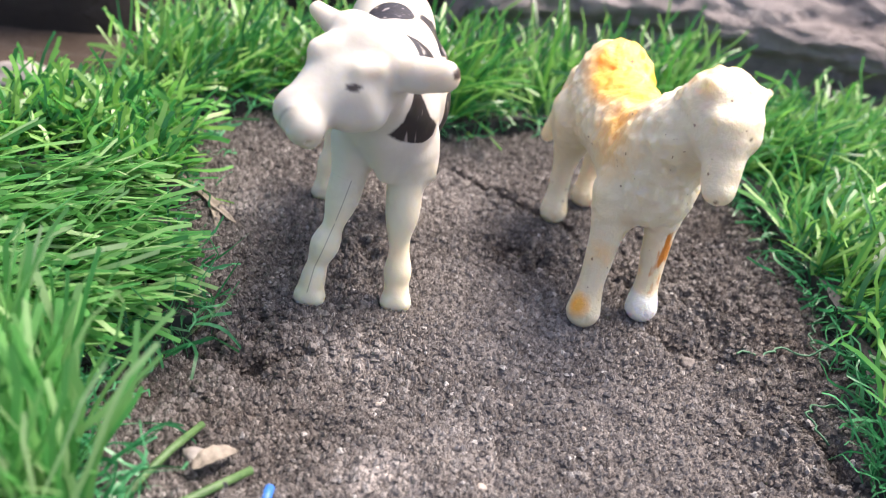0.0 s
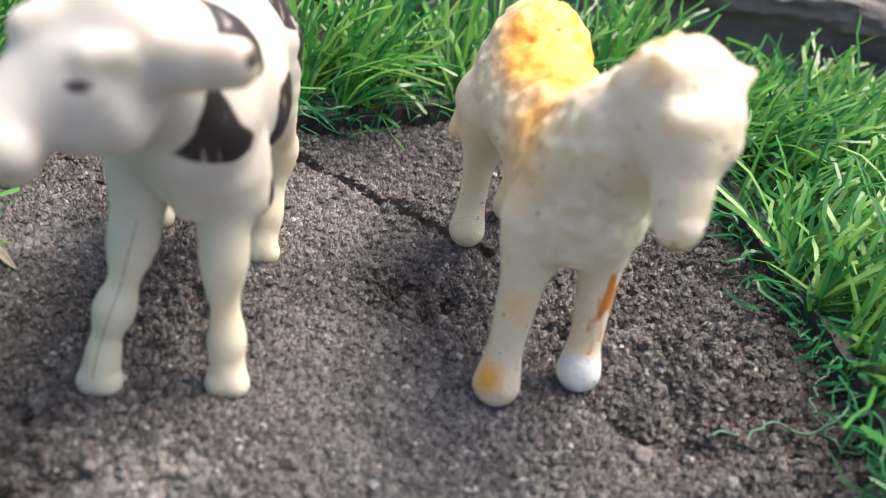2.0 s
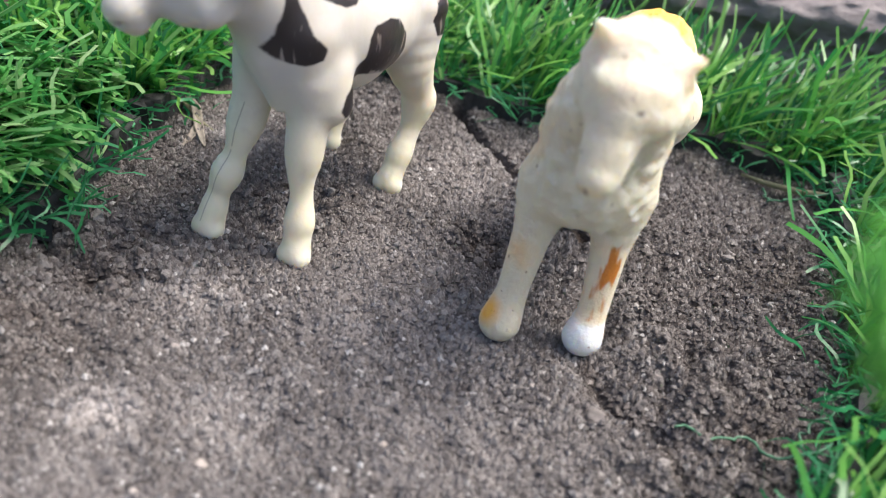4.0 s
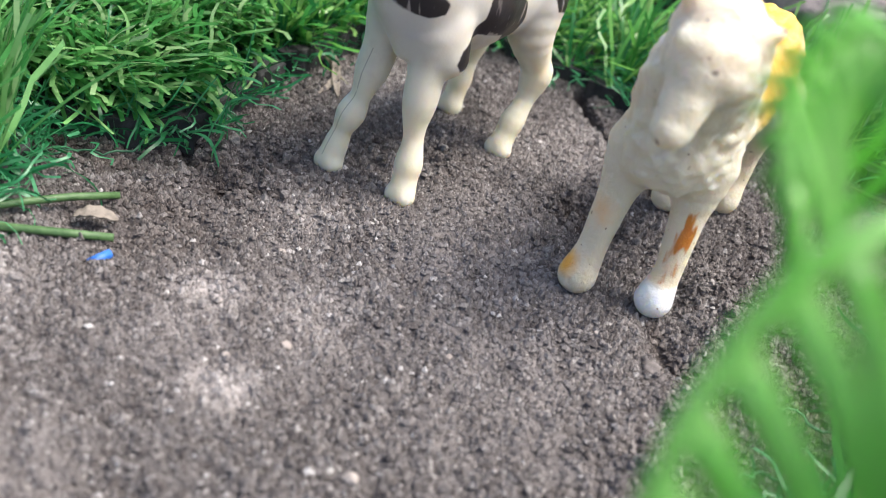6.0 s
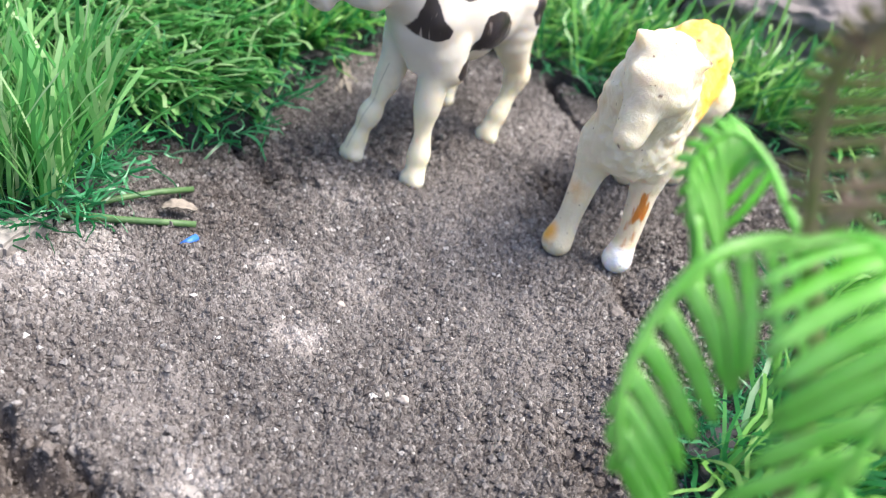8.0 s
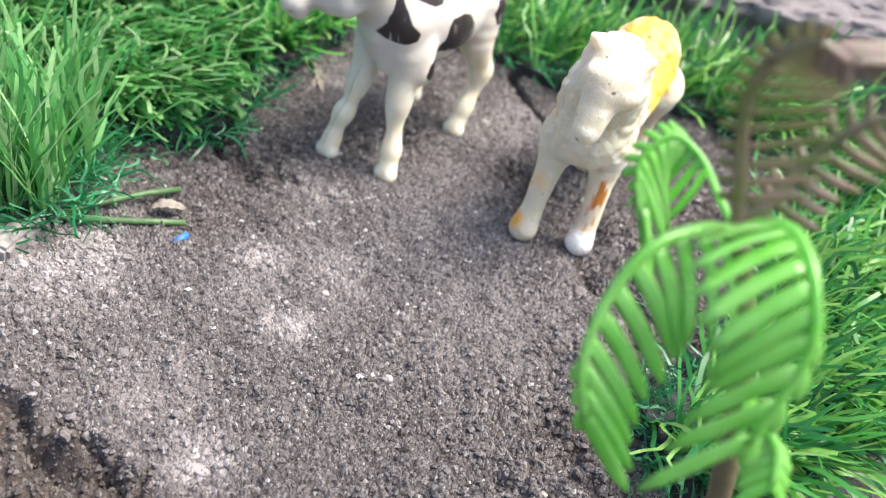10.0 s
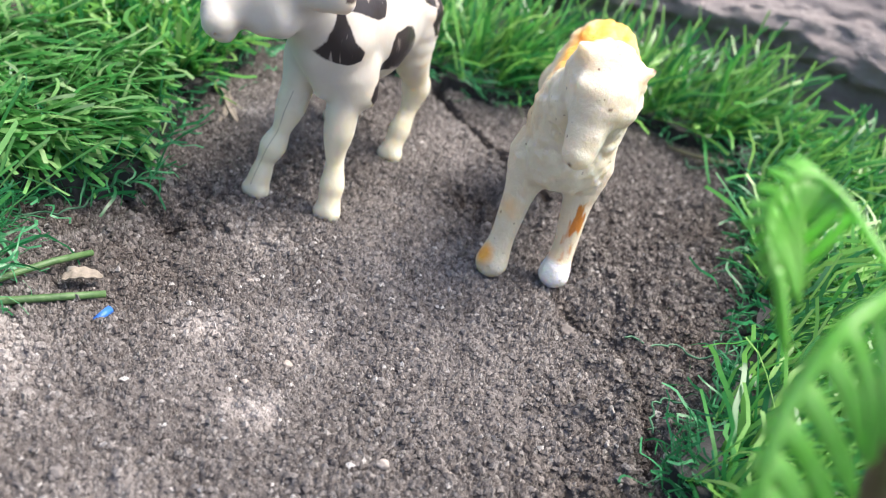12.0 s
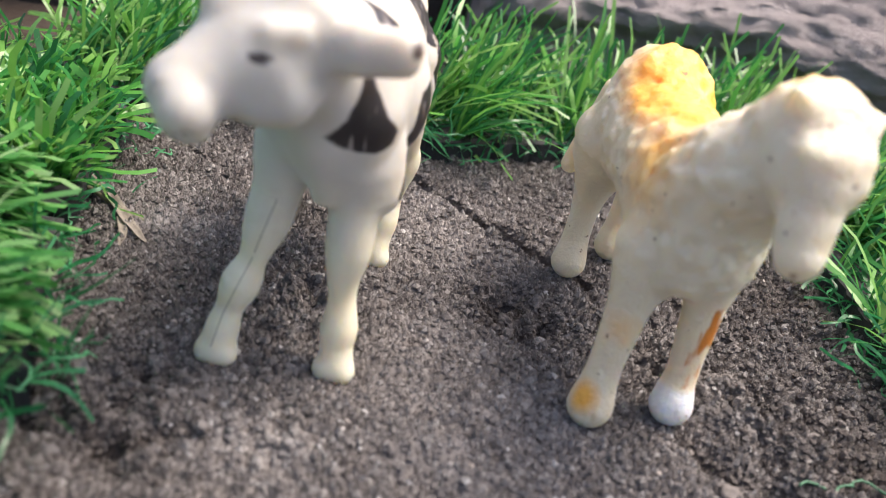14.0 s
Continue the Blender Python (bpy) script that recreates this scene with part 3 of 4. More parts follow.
# patches painted on the calf's flank, as outlines in y and z
COW_PATCHES = [
    [(140.8, 48.5), (142.6, 48.5), (144.2, 42), (146.4, 39.4), (145.9, 37.6), (143.5, 36.7), (141.0, 37.3), (139.4, 39.2), (139.7, 41.0)],
    [(141, 48.5), (147, 46.5), (150.5, 44.8), (154, 44.6), (156, 47), (155, 50.5), (152, 54), (148, 52)],
    [(156.6, 39.0), (158.0, 41.0), (161.8, 41.6), (165.8, 40.4), (169.4, 37), (171.2, 33), (170.6, 28.8), (168.2, 27.0), (165.2, 28.6), (162.5, 31.6), (159.2, 32.0), (156.2, 32.4), (154.4, 30.6), (152.6, 27.4), (150.6, 26.6), (149.2, 28.6), (150.2, 31.2), (153.8, 33.6), (156.0, 35.6)],
    [(168.5, 51.5), (173, 50.8), (180, 47.5), (186, 43.5), (182.5, 39.2), (178, 41.2), (172, 46.2)],
    [(182.5, 43.5), (187, 44.5), (188.5, 37), (186, 32), (181.5, 33), (180, 36)],
]


def build_toy(name, field, lo, hi, mat, paint, label, category, rounds):
    h = 0.52
    pts = grid_points(lo, hi, h)
    v, q = surface(field(pts), lo, h)
    v = relaxed(v, q, rounds)
    values = paint(v)
    base = np.array([(lo[0] + hi[0]) / 2, (lo[1] + hi[1]) / 2, 0])
    ob = mesh_object(name, (v - base) * MM, q, mat, values=values)
    ob.location = base * MM
    tagged(ob, label, category, group="plastic toy animals")
    return ob


def cow_paint(v):
    spot = 5 * bell(v, (-11.5, 167, 53), (5.2, 6.0, 5))
    for outline in COW_PATCHES:
        spot = np.maximum(spot, np.where(v[:, 0] > -9, polygon_depth(v[:, 1], v[:, 2], outline), -9))
    # grows down the legs, where the colour is yellower and lifted against shade
    low = np.clip((34 - v[:, 2]) / 16, 0, 1)
    mark = np.maximum(bell(v, (-13.7, 127.4, 51.7), (1.5, 2.2, 0.62)), bell(v, (1.8, 132.4, 54.8), (0.9, 2, 1.2)))
    crease = 1 - distance_to_path(v[:, 1], v[:, 2], [(124.6, 47.9), (125.5, 45.9), (125.9, 44.4), (126.8, 43.6)]) / 0.5
    mark = np.maximum(mark, np.where(v[:, 0] < -21.5, 0.12 * crease, -1))
    seam = np.where((v[:, 1] < 146.5) & (v[:, 2] < 27) & (v[:, 0] < -10), np.clip(v[:, 0] - np.interp(v[:, 2], [2, 8, 17, 27], [-19.8, -18.8, -16.0, -13.6]), -3, 3), 3)
    return {"spot": spot, "low": low, "seam": seam, "mark": np.clip(mark * 4, 0, 1)}


def camel_paint(v):
    yellow = np.maximum.reduce([2.4 * bell(v, (40.5, 189, 45), (10, 13, 11)), 2.2 * bell(v, (36, 180, 44), (10, 18, 9)), 2.0 * bell(v, (42, 173, 43), (10.5, 18, 11)), 0.95 * bell(v, (36.0, 159, 39), (8, 14, 12)), 2.6 * bell(v, (48.5, 182, 39), (8, 19, 13)),
                                1.0 * bell(v, (47, 146, 57), (8, 8, 5)), 1.8 * bell(v, (33.0, 146.4, 5.8), (3.6, 3.6, 3.4)), 0.5 * bell(v, (36, 149, 17), (4, 4, 4)), 0.7 * bell(v, (43, 154, 45), (9, 9, 6))])
    orange = 1.35 * bell(v, (49.2, 152.6, 16.0), (1.7, 3.5, 7.5))
    white = 3 * (1 - np.hypot(v[:, 0] - 48, v[:, 1] - 154) / 6) * (v[:, 2] < 7) * np.clip((7 - v[:, 2]) / 1.5, 0, 1)
    mark = np.maximum.reduce([bell(v, (51.2, 132.4, 50.9), (0.7, 1.8, 0.5)), 0.6 * bell(v, (55.4, 142.6, 56.8), (1.2, 1.6, 0.9)), bell(v, (47.6, 130.4, 40.0), (0.5, 1, 0.5))])
    yellow = yellow * np.where(v[:, 2] > 30, 0.75 + 0.5 * np.clip((192 - v[:, 1]) / 20, -0.8, 1), 1)
    pale = np.clip((v[:, 0] - 39) / 6, 0, 1)
    return {"yellow": yellow, "pale": pale, "orange": orange, "white": np.clip(white, 0, 1), "mark": np.clip(mark * 4, 0, 1)}


build_toy("toy_cow", cow_field, (-30, 118, -2), (6, 204, 64), cow_material(), cow_paint, "white plastic toy calf with black painted patches standing on soil", "toy cow", 2)
build_toy("toy_camel", camel_field, (22, 126, -2), (62, 210, 66), camel_material(), camel_paint, "cream plastic toy camel with yellow painted hump standing on soil", "toy camel", 1)


# ---- artificial turf ----
def blades(name, roots, headings, lengths, widths, leans, droops, segments, mat, parent, r, wave=0.0, twist=0.8):
    """Flat blades, each a strip along a bending line."""
    n = len(roots)
    t = np.linspace(0, 1, segments + 1)[None]
    angle = leans[:, None] + droops[:, None] * t
    step = lengths[:, None] / segments
    start = np.zeros((n, 1))
    out = np.concatenate([start, np.cumsum(np.sin(angle[:, :-1]) * step, 1)], 1)
    up = np.concatenate([start, np.cumsum(np.cos(angle[:, :-1]) * step, 1)], 1)
    side = wave * r.random((n, 1)) * np.sin(t * r.uniform(5, 11, (n, 1)) + r.uniform(0, 6, (n, 1))) * t
    c, s = np.cos(headings)[:, None], np.sin(headings)[:, None]
    line = np.stack([roots[:, :1] + c * out - s * side, roots[:, 1:2] + s * out + c * side, roots[:, 2:] + up], -1)
    turn = r.uniform(-twist, twist, (n, 1)) * t + r.uniform(-0.6, 0.6, (n, 1))
    across = np.stack([-s * np.cos(turn), c * np.cos(turn), np.sin(turn)], -1)
    half = (widths[:, None] * (0.75 + 0.25 * np.minimum(1, 4 * t) - 0.18 * t ** 6) / 2)[..., None]
    verts = np.concatenate([line - across * half, line + across * half], 1).reshape(-1, 3)
    one = np.array([(i, i + 1, segments + 2 + i, segments + 1 + i) for i in range(segments)])
    faces = (one[None] + 2 * (segments + 1) * np.arange(n)[:, None, None]).reshape(-1, 4)
    verts[:, 2] = np.maximum(verts[:, 2], 0.6)
    return mesh_object(name, verts * MM - np.array(parent.location), faces, mat, parent)


def random_in(poly, count, r):
    px, py = [p[0] for p in poly], [p[1] for p in poly]
    out = np.zeros((0, 2))
    while len(out) < count:
        x, y = r.uniform(min(px), max(px), count * 2), r.uniform(min(py), max(py), count * 2)
        keep = in_polygon(x, y, poly)
        out = np.concatenate([out, np.stack([x[keep], y[keep]], -1)])
    return out[:count]


def turf(label, poly, density, length, heading, spread, lean, height, seed, curl=0.6, droop=0.8, tufts=3.0, broad=1.15, sway=0.33, inset=0.0, blade=BLADE):
    """A mat of plastic grass: backing, long blades and curly thatch."""
    r = np.random.default_rng(seed)
    cx, cy = np.mean([p[0] for p in poly]), np.mean([p[1] for p in poly])
    mat_ob = empty("turf_mat", cx, cy, 0)
    tagged(mat_ob, label, "artificial grass", group="artificial grass mats")
    bm = bmesh.new()
    ring = []
    for n, (a, b) in enumerate(zip(poly, poly[1:] + poly[:1])):
        steps = max(2, int(math.hypot(b[0] - a[0], b[1] - a[1]) / 2.5))
        for k in range(steps):
            x, y = a[0] + (b[0] - a[0]) * k / steps + r.normal(0, 0.5), a[1] + (b[1] - a[1]) * k / steps + r.normal(0, 0.5)
            ring.append(bm.verts.new(((x - cx) * MM, (y - cy) * MM, height * MM)))
    top = bm.faces.new(ring)
    low = bmesh.ops.extrude_face_region(bm, geom=[top])
    bmesh.ops.translate(bm, verts=[v for v in low["geom"] if isinstance(v, bmesh.types.BMVert)], vec=(0, 0, -(height + 1.0) * MM))
    bmesh.ops.recalc_face_normals(bm, faces=bm.faces)
    me = bpy.data.meshes.new("backing")
    bm.to_mesh(me)
    me.materials.append(BACKING)
    back = new("backing", me)
    back.parent = mat_ob
    tagged(back, "black woven turf backing")
    area = 0.5 * abs(sum(a[0] * b[1] - b[0] * a[1] for a, b in zip(poly, poly[1:] + poly[:1])))
    count = int(area * density)
    # bundles of blades that spring from one stitch
    bundle = r.integers(0, max(1, count // 6), count)
    stitch = random_in(poly, count // 6 + 1, r)
    xy = stitch[bundle] + r.normal(0, 0.45, (count, 2))
    tuft = fbm(stitch[:, 0] / 7, stitch[:, 1] / 7, 0 * stitch[:, 0] + seed, 2)
    way = (heading + tufts * tuft + r.normal(0, spread * 0.6, len(stitch)))[bundle] + r.normal(0, spread * 0.8, count)
    long = length * r.uniform(0.85, 1.1, len(stitch))[bundle] * r.uniform(0.55, 1.08, count)
    xy = xy - inset * long[:, None] * np.stack([np.cos(way), np.sin(way)], -1)
    roots = np.concatenate([xy, np.full((count, 1), height)], 1)
    ob = blades("grass_pile", roots, way, long, broad * r.uniform(0.75, 1.35, count), np.clip(lean + r.normal(0, sway, count), 0, 1.5), droop * r.uniform(0.05, 1.2, count), 6, blade, mat_ob, r, wave=2.2)
    tagged(ob, "long flat shiny green plastic blades", kind="stuff")
    count = int(area * density * curl)
    xy = random_in(poly, count, r)
    edge = r.random(count) < 0.22
    path = poly + poly[:1]
    pick = r.integers(0, len(poly), edge.sum())
    s = r.random(edge.sum())
    pa, pb = np.array(poly)[pick], np.array(path)[pick + 1]
    xy[edge] = pa + (pb - pa) * s[:, None] + r.normal(0, 3.0, (edge.sum(), 2))
    roots = np.concatenate([xy, np.full((count, 1), height * 0.5)], 1)
    ob = blades("thatch", roots, r.uniform(0, 6.28, count), length * r.uniform(0.2, 0.5, count), r.uniform(0.35, 0.75, count), r.uniform(0.3, 1.3, count),
                r.uniform(-0.5, 2.2, count), 7, CURL, mat_ob, r, wave=3.0, twist=2.5)
    tagged(ob, "curly dark green plastic thatch", kind="stuff")


turf("thick mat of tall upright green artificial grass beside a cut stem", [(-38, 74), (-40, 82), (-48, 98), (-62, 102), (-90, 100), (-135, 96), (-135, 70), (-115, 54), (-64, 56), (-46, 62)], 0.40, 31, 2.4, 1.5, 0.16, 4, 1, droop=0.6, broad=0.95, sway=0.22, curl=1.3, blade=PALE_BLADE)
turf("mat of long green artificial grass combed over to one side", [(-66, 105), (-54, 109), (-45, 116), (-38.5, 126), (-44, 140), (-50, 160), (-90, 160), (-125, 158), (-130, 116), (-90, 108)], 0.42, 31, -0.42, 0.28, 1.1, 6, 2, droop=0.4, tufts=0.9, broad=0.9, sway=0.22, curl=0.7, inset=0.68, blade=PALE_BLADE)
turf("mat of short cropped green artificial grass", [(-51, 162), (-54, 180), (-57, 203), (-72, 210), (-94, 204), (-100, 176), (-96, 164)], 0.42, 17, 0.3, 1.6, 0.6, 7, 6, curl=1.0, droop=1.0, broad=1.05, sway=0.4)
turf("mat of green artificial grass behind the toy calf", [(-54, 222), (-44, 230), (-22, 226), (-12, 232), (-12, 262), (-40, 270), (-74, 258), (-84, 226), (-70, 216)], 0.36, 24, 1.3, 0.9, 0.7, 4, 7, broad=0.9, droop=1.1, sway=0.4)
turf("mat of green artificial grass in front of brown rocks", [(-10, 228), (0, 228), (12, 234), (30, 244), (50, 250), (66, 247), (84, 262), (80, 274), (50, 272), (20, 266), (-8, 260)], 0.32, 31, 0.9, 0.9, 0.65, 4, 3, broad=0.85, droop=1.1, sway=0.4)
turf("mat of green artificial grass along the edge of the soil", [(75, 246), (83, 216), (89, 180), (92, 150), (86, 120), (83, 108), (94, 98), (108, 106), (118, 126), (128, 152), (150, 184), (172, 240), (120, 256), (86, 262)], 0.40, 25, 0.2, 0.8, 0.8, 6, 4, broad=0.85, droop=1.0, tufts=2.6, curl=0.9)


# ---- rocks ----
def rock(name, centre, size, seed, mat, label, steps=70, ledges=6.0):
    cx, cy, cz = centre
    u, v = np.meshgrid(np.linspace(0, 2 * np.pi, 2 * steps, endpoint=False), np.linspace(0.02, np.pi - 0.02, steps), indexing="ij")
    d = np.stack([np.cos(u) * np.sin(v), np.sin(u) * np.sin(v), np.cos(v)], -1)
    d = np.sign(d) * np.abs(d) ** 0.62
    p = d * np.array(size)
    n = fbm(p[..., 0] / 45 + seed, p[..., 1] / 45, p[..., 2] / 22, 4)
    layer = p[..., 2] / ledges + 2.5 * fbm(p[..., 0] / 60, p[..., 1] / 60, p[..., 2] / 60 + seed, 2)
    notch = np.abs(layer - np.floor(layer) - 0.5) * 2
    k = 1 + 0.35 * n + 0.035 * (notch - 0.5) + 0.05 * fbm(p[..., 0] / 7, p[..., 1] / 7, p[..., 2] / 4 + seed, 3)
    p = p * k[..., None]
    a, b = u.shape
    i = np.arange(a)[:, None] * b + np.arange(b - 1)[None]
    j = ((np.arange(a) + 1) % a)[:, None] * b + np.arange(b - 1)[None]
    quads = np.stack([i, i + 1, j + 1, j], -1).reshape(-1, 4)
    ob = mesh_object(name, p.reshape(-1, 3) * MM, quads, mat)
    ob.location = (cx * MM, cy * MM, cz * MM)
    tagged(ob, label, "rock", group="rocks behind the grass")
    return ob


LEDGE_FRONT = [(0, 292), (10, 276), (26, 280), (40, 290), (70, 292), (100, 290), (140, 280), (200, 262), (300, 250)]
LEDGE_PROFILE = [(-3, -3), (0, 6), (3, 12), (5, 17), (1, 20), (0, 24), (3, 28), (8, 31), (13, 35), (17, 40), (20, 42), (28, 46), (30, 52), (40, 58), (60, 66), (80, 74), (84, 82), (100, 90), (130, 100), (180, 106), (240, 70), (250, -3)]


def ledge_rock():
    """A broad layered rock: an undercut face and a stepped, rising top."""
    xs = np.arange(0, 300, 1.6)
    front = np.interp(xs, [p[0] for p in LEDGE_FRONT], [p[1] for p in LEDGE_FRONT])
    k = np.linspace(0, len(LEDGE_PROFILE) - 1, 190)
    out = np.interp(k, range(len(LEDGE_PROFILE)), [p[0] for p in LEDGE_PROFILE])
    up = np.interp(k, range(len(LEDGE_PROFILE)), [p[1] for p in LEDGE_PROFILE])
    x, o = np.meshgrid(xs, out, indexing="ij")
    z = np.broadcast_to(up, x.shape) * (0.85 + 0.3 * noise3(x / 50, x * 0 + 3, x * 0)) * np.clip((x + 6) / 14, 0.35, 1)
    y = front[:, None] + o
    n = fbm(x / 18, o / 10, z / 8, 4)
    y = y + 6 * n + 4.2 * fbm(x / 5, o / 3, z / 2.5, 4)
    z = z + np.clip(z / 12, 0, 1) * (6 * fbm(x / 26 + 7, o / 14, z / 12 + 4, 4) + 4.2 * fbm(x / 6, o / 3.5, z / 3 + 8, 4))
    a, b = x.shape
    i = (np.arange(a - 1)[:, None] * b + np.arange(b - 1)[None]).reshape(-1)
    ob = mesh_object("rock", np.stack([x - 120, y - 300, z], -1).reshape(-1, 3) * MM, np.stack([i, i + b, i + b + 1, i + 1], -1), ROCK)
    ob.location = (0.12, 0.30, 0)
    tagged(ob, "broad layered grey-brown rock with an undercut edge behind the grass", "rock", group="rocks behind the grass")


ledge_rock()
rock("rock", (-40, 372, 10), (75, 62, 95), 23, SHADED_DARK_ROCK, "dark brown rock behind the grass, coloured darker for its shade")
rock("rock", (-165, 322, 5), (88, 62, 100), 41, SHADED_DARK_ROCK, "dark earthy rock beside the grass mats")


# ---- palm-like plastic plant ----
def leaf_material(name, a, b_, gloss):
    m, t, b = material(name)
    n = noise_tex(t, 120, 3)
    col = ramp(t, n, [(0.35, a), (0.65, b_)])
    t.links.new(col, b.inputs["Base Color"])
    b.inputs["Roughness"].default_value = gloss
    b.inputs["Specular IOR Level"].default_value = 0.8
    b.inputs["Coat Weight"].default_value = 0.9
    b.inputs["Coat Roughness"].default_value = 0.2
    tr = node(t, "BsdfTranslucent", {"Color": col})
    ms = node(t, "MixShader", {0: 0.58, 1: b.outputs[0], 2: tr.outputs[0]})
    t.links.new(ms.outputs[0], t.nodes["Material Output"].inputs[0])
    return m


LEAF = leaf_material("green_plastic_leaf", (0.24, 0.68, 0.09), (0.40, 0.79, 0.23), 0.36)
BROWN_LEAF = leaf_material("brown_plastic_leaf", (0.22, 0.28, 0.09), (0.46, 0.33, 0.29), 0.3)
STEM = plain("brown_plastic_stem", (0.07, 0.06, 0.03), (0.15, 0.13, 0.06), 150, 0.5)
GREEN_STEM = plain("green_stem", (0.04, 0.10, 0.03), (0.09, 0.17, 0.06), 250, 0.5)


def tube(points, radii, sides=8):
    """Vertices and faces of a closed tube along points."""
    pts = [Vector(p) for p in points]
    verts, faces = [], []
    for n, p in enumerate(pts):
        d = (pts[min(n + 1, len(pts) - 1)] - pts[max(n - 1, 0)]).normalized()
        side = d.cross(Vector((0.3, 0.2, 1)) if abs(d.z) < 0.9 else Vector((1, 0, 0))).normalized()
        up = side.cross(d)
        for k in range(sides):
            a = 2 * math.pi * k / sides
            verts.append(p + (side * math.cos(a) + up * math.sin(a)) * radii[n])
    for n in range(len(pts) - 1):
        for k in range(sides):
            l = (k + 1) % sides
            faces.append((n * sides + k, n * sides + l, (n + 1) * sides + l, (n + 1) * sides + k))
    faces += [tuple(range(sides))[::-1], tuple(range((len(pts) - 1) * sides, len(pts) * sides))]
    return [tuple(v) for v in verts], faces


def bezier(a, b, c, d, n):
    a, b, c, d = map(Vector, (a, b, c, d))
    return [(1 - t) ** 3 * a + 3 * (1 - t) ** 2 * t * b + 3 * (1 - t) * t * t * c + t ** 3 * d for t in [k / (n - 1) for k in range(n)]]


def smooth_line(points, n):
    """A smooth line through points (Catmull-Rom), with n places."""
    p = [Vector(q) for q in points]
    p = [2 * p[0] - p[1]] + p + [2 * p[-1] - p[-2]]
    out = []
    for k in range(n):
        f = k / (n - 1) * (len(p) - 3)
        i = min(int(f), len(p) - 4)
        t = f - i
        a, b, c, d = p[i:i + 4]
        out.append(0.5 * ((2 * b) + (c - a) * t + (2 * a - 5 * b + 4 * c - d) * t * t + (3 * b - a - 3 * c + d) * t ** 3))
    return out


def frond(plant, points, sides, pairs, mat, r, label, fill=0.37, drop=0.0, taper=0.0, grow=0.0, first=0.12, thick=0.85):
    """A frond: an arching rib with a comb of thick leaflets; sides: the way and length of the leaflets on each side."""
    o = Vector(plant.location) / MM
    line = [p - o for p in smooth_line(points, 25)]
    v, f = tube([p * MM for p in line], [MM * thick * (1 - 0.47 * n / 24) for n in range(25)], 8)
    rib = mesh_object("frond", v, f, mat, plant)
    tagged(rib, label)
    pitch = sum((line[i + 1] - line[i]).length for i in range(24)) * (0.98 - first) / pairs
    for n in range(pairs):
        t = first + (0.99 - first) * n / (pairs - 1)
        k = min(int(t * 24), 23)
        p = line[k].lerp(line[k + 1], t * 24 - k)
        d = (line[k + 1] - line[k]).normalized()
        for way, length in sides:
            along = Vector(way).normalized()
            along = (along - d * along.dot(d) * 0.75 + d * 0.35 * t).normalized()
            along = (along + Vector((0, -0.2, -1)) * drop * t * t).normalized()
            nrm = along.cross(d).normalized()
            if nrm.z < 0:
                nrm = -nrm
            across = nrm.cross(along).normalized()
            reach = length * (0.45 + 0.55 * math.sin(math.pi * min(0.7, 0.12 + 0.85 * t)) ** 0.8) * (1 - taper * t) * (1 - grow + 1.6 * grow * t) * r.uniform(0.94, 1.06)
            rows, verts, faces = 6, [], []
            for i in range(rows + 1):
                u = i / rows
                c = p + along * reach * u + Vector((0, 0, -0.2 * drop * reach * u * u)) - nrm * (0.16 * reach * u * u) + d * 0.12 * reach * u * u
                w = across * pitch * fill * (1.0 if u < 0.7 else 1.0 - 0.65 * ((u - 0.7) / 0.3) ** 2)
                for q in (c - w, c - w * 0.5 + nrm * 0.14, c + w * 0.5 + nrm * 0.14, c + w, c + w * 0.55 - nrm * 0.05, c - w * 0.55 - nrm * 0.05):
                    verts.append(tuple(q * MM))
            for i in range(rows):
                for j in range(6):
                    faces.append((i * 6 + j, i * 6 + (j + 1) % 6, i * 6 + 6 + (j + 1) % 6, i * 6 + 6 + j))
            faces += [(5, 4, 3, 2, 1, 0), tuple(rows * 6 + j for j in range(6))]
            mesh_object("leaflet", verts, faces, mat, rib)
    return rib


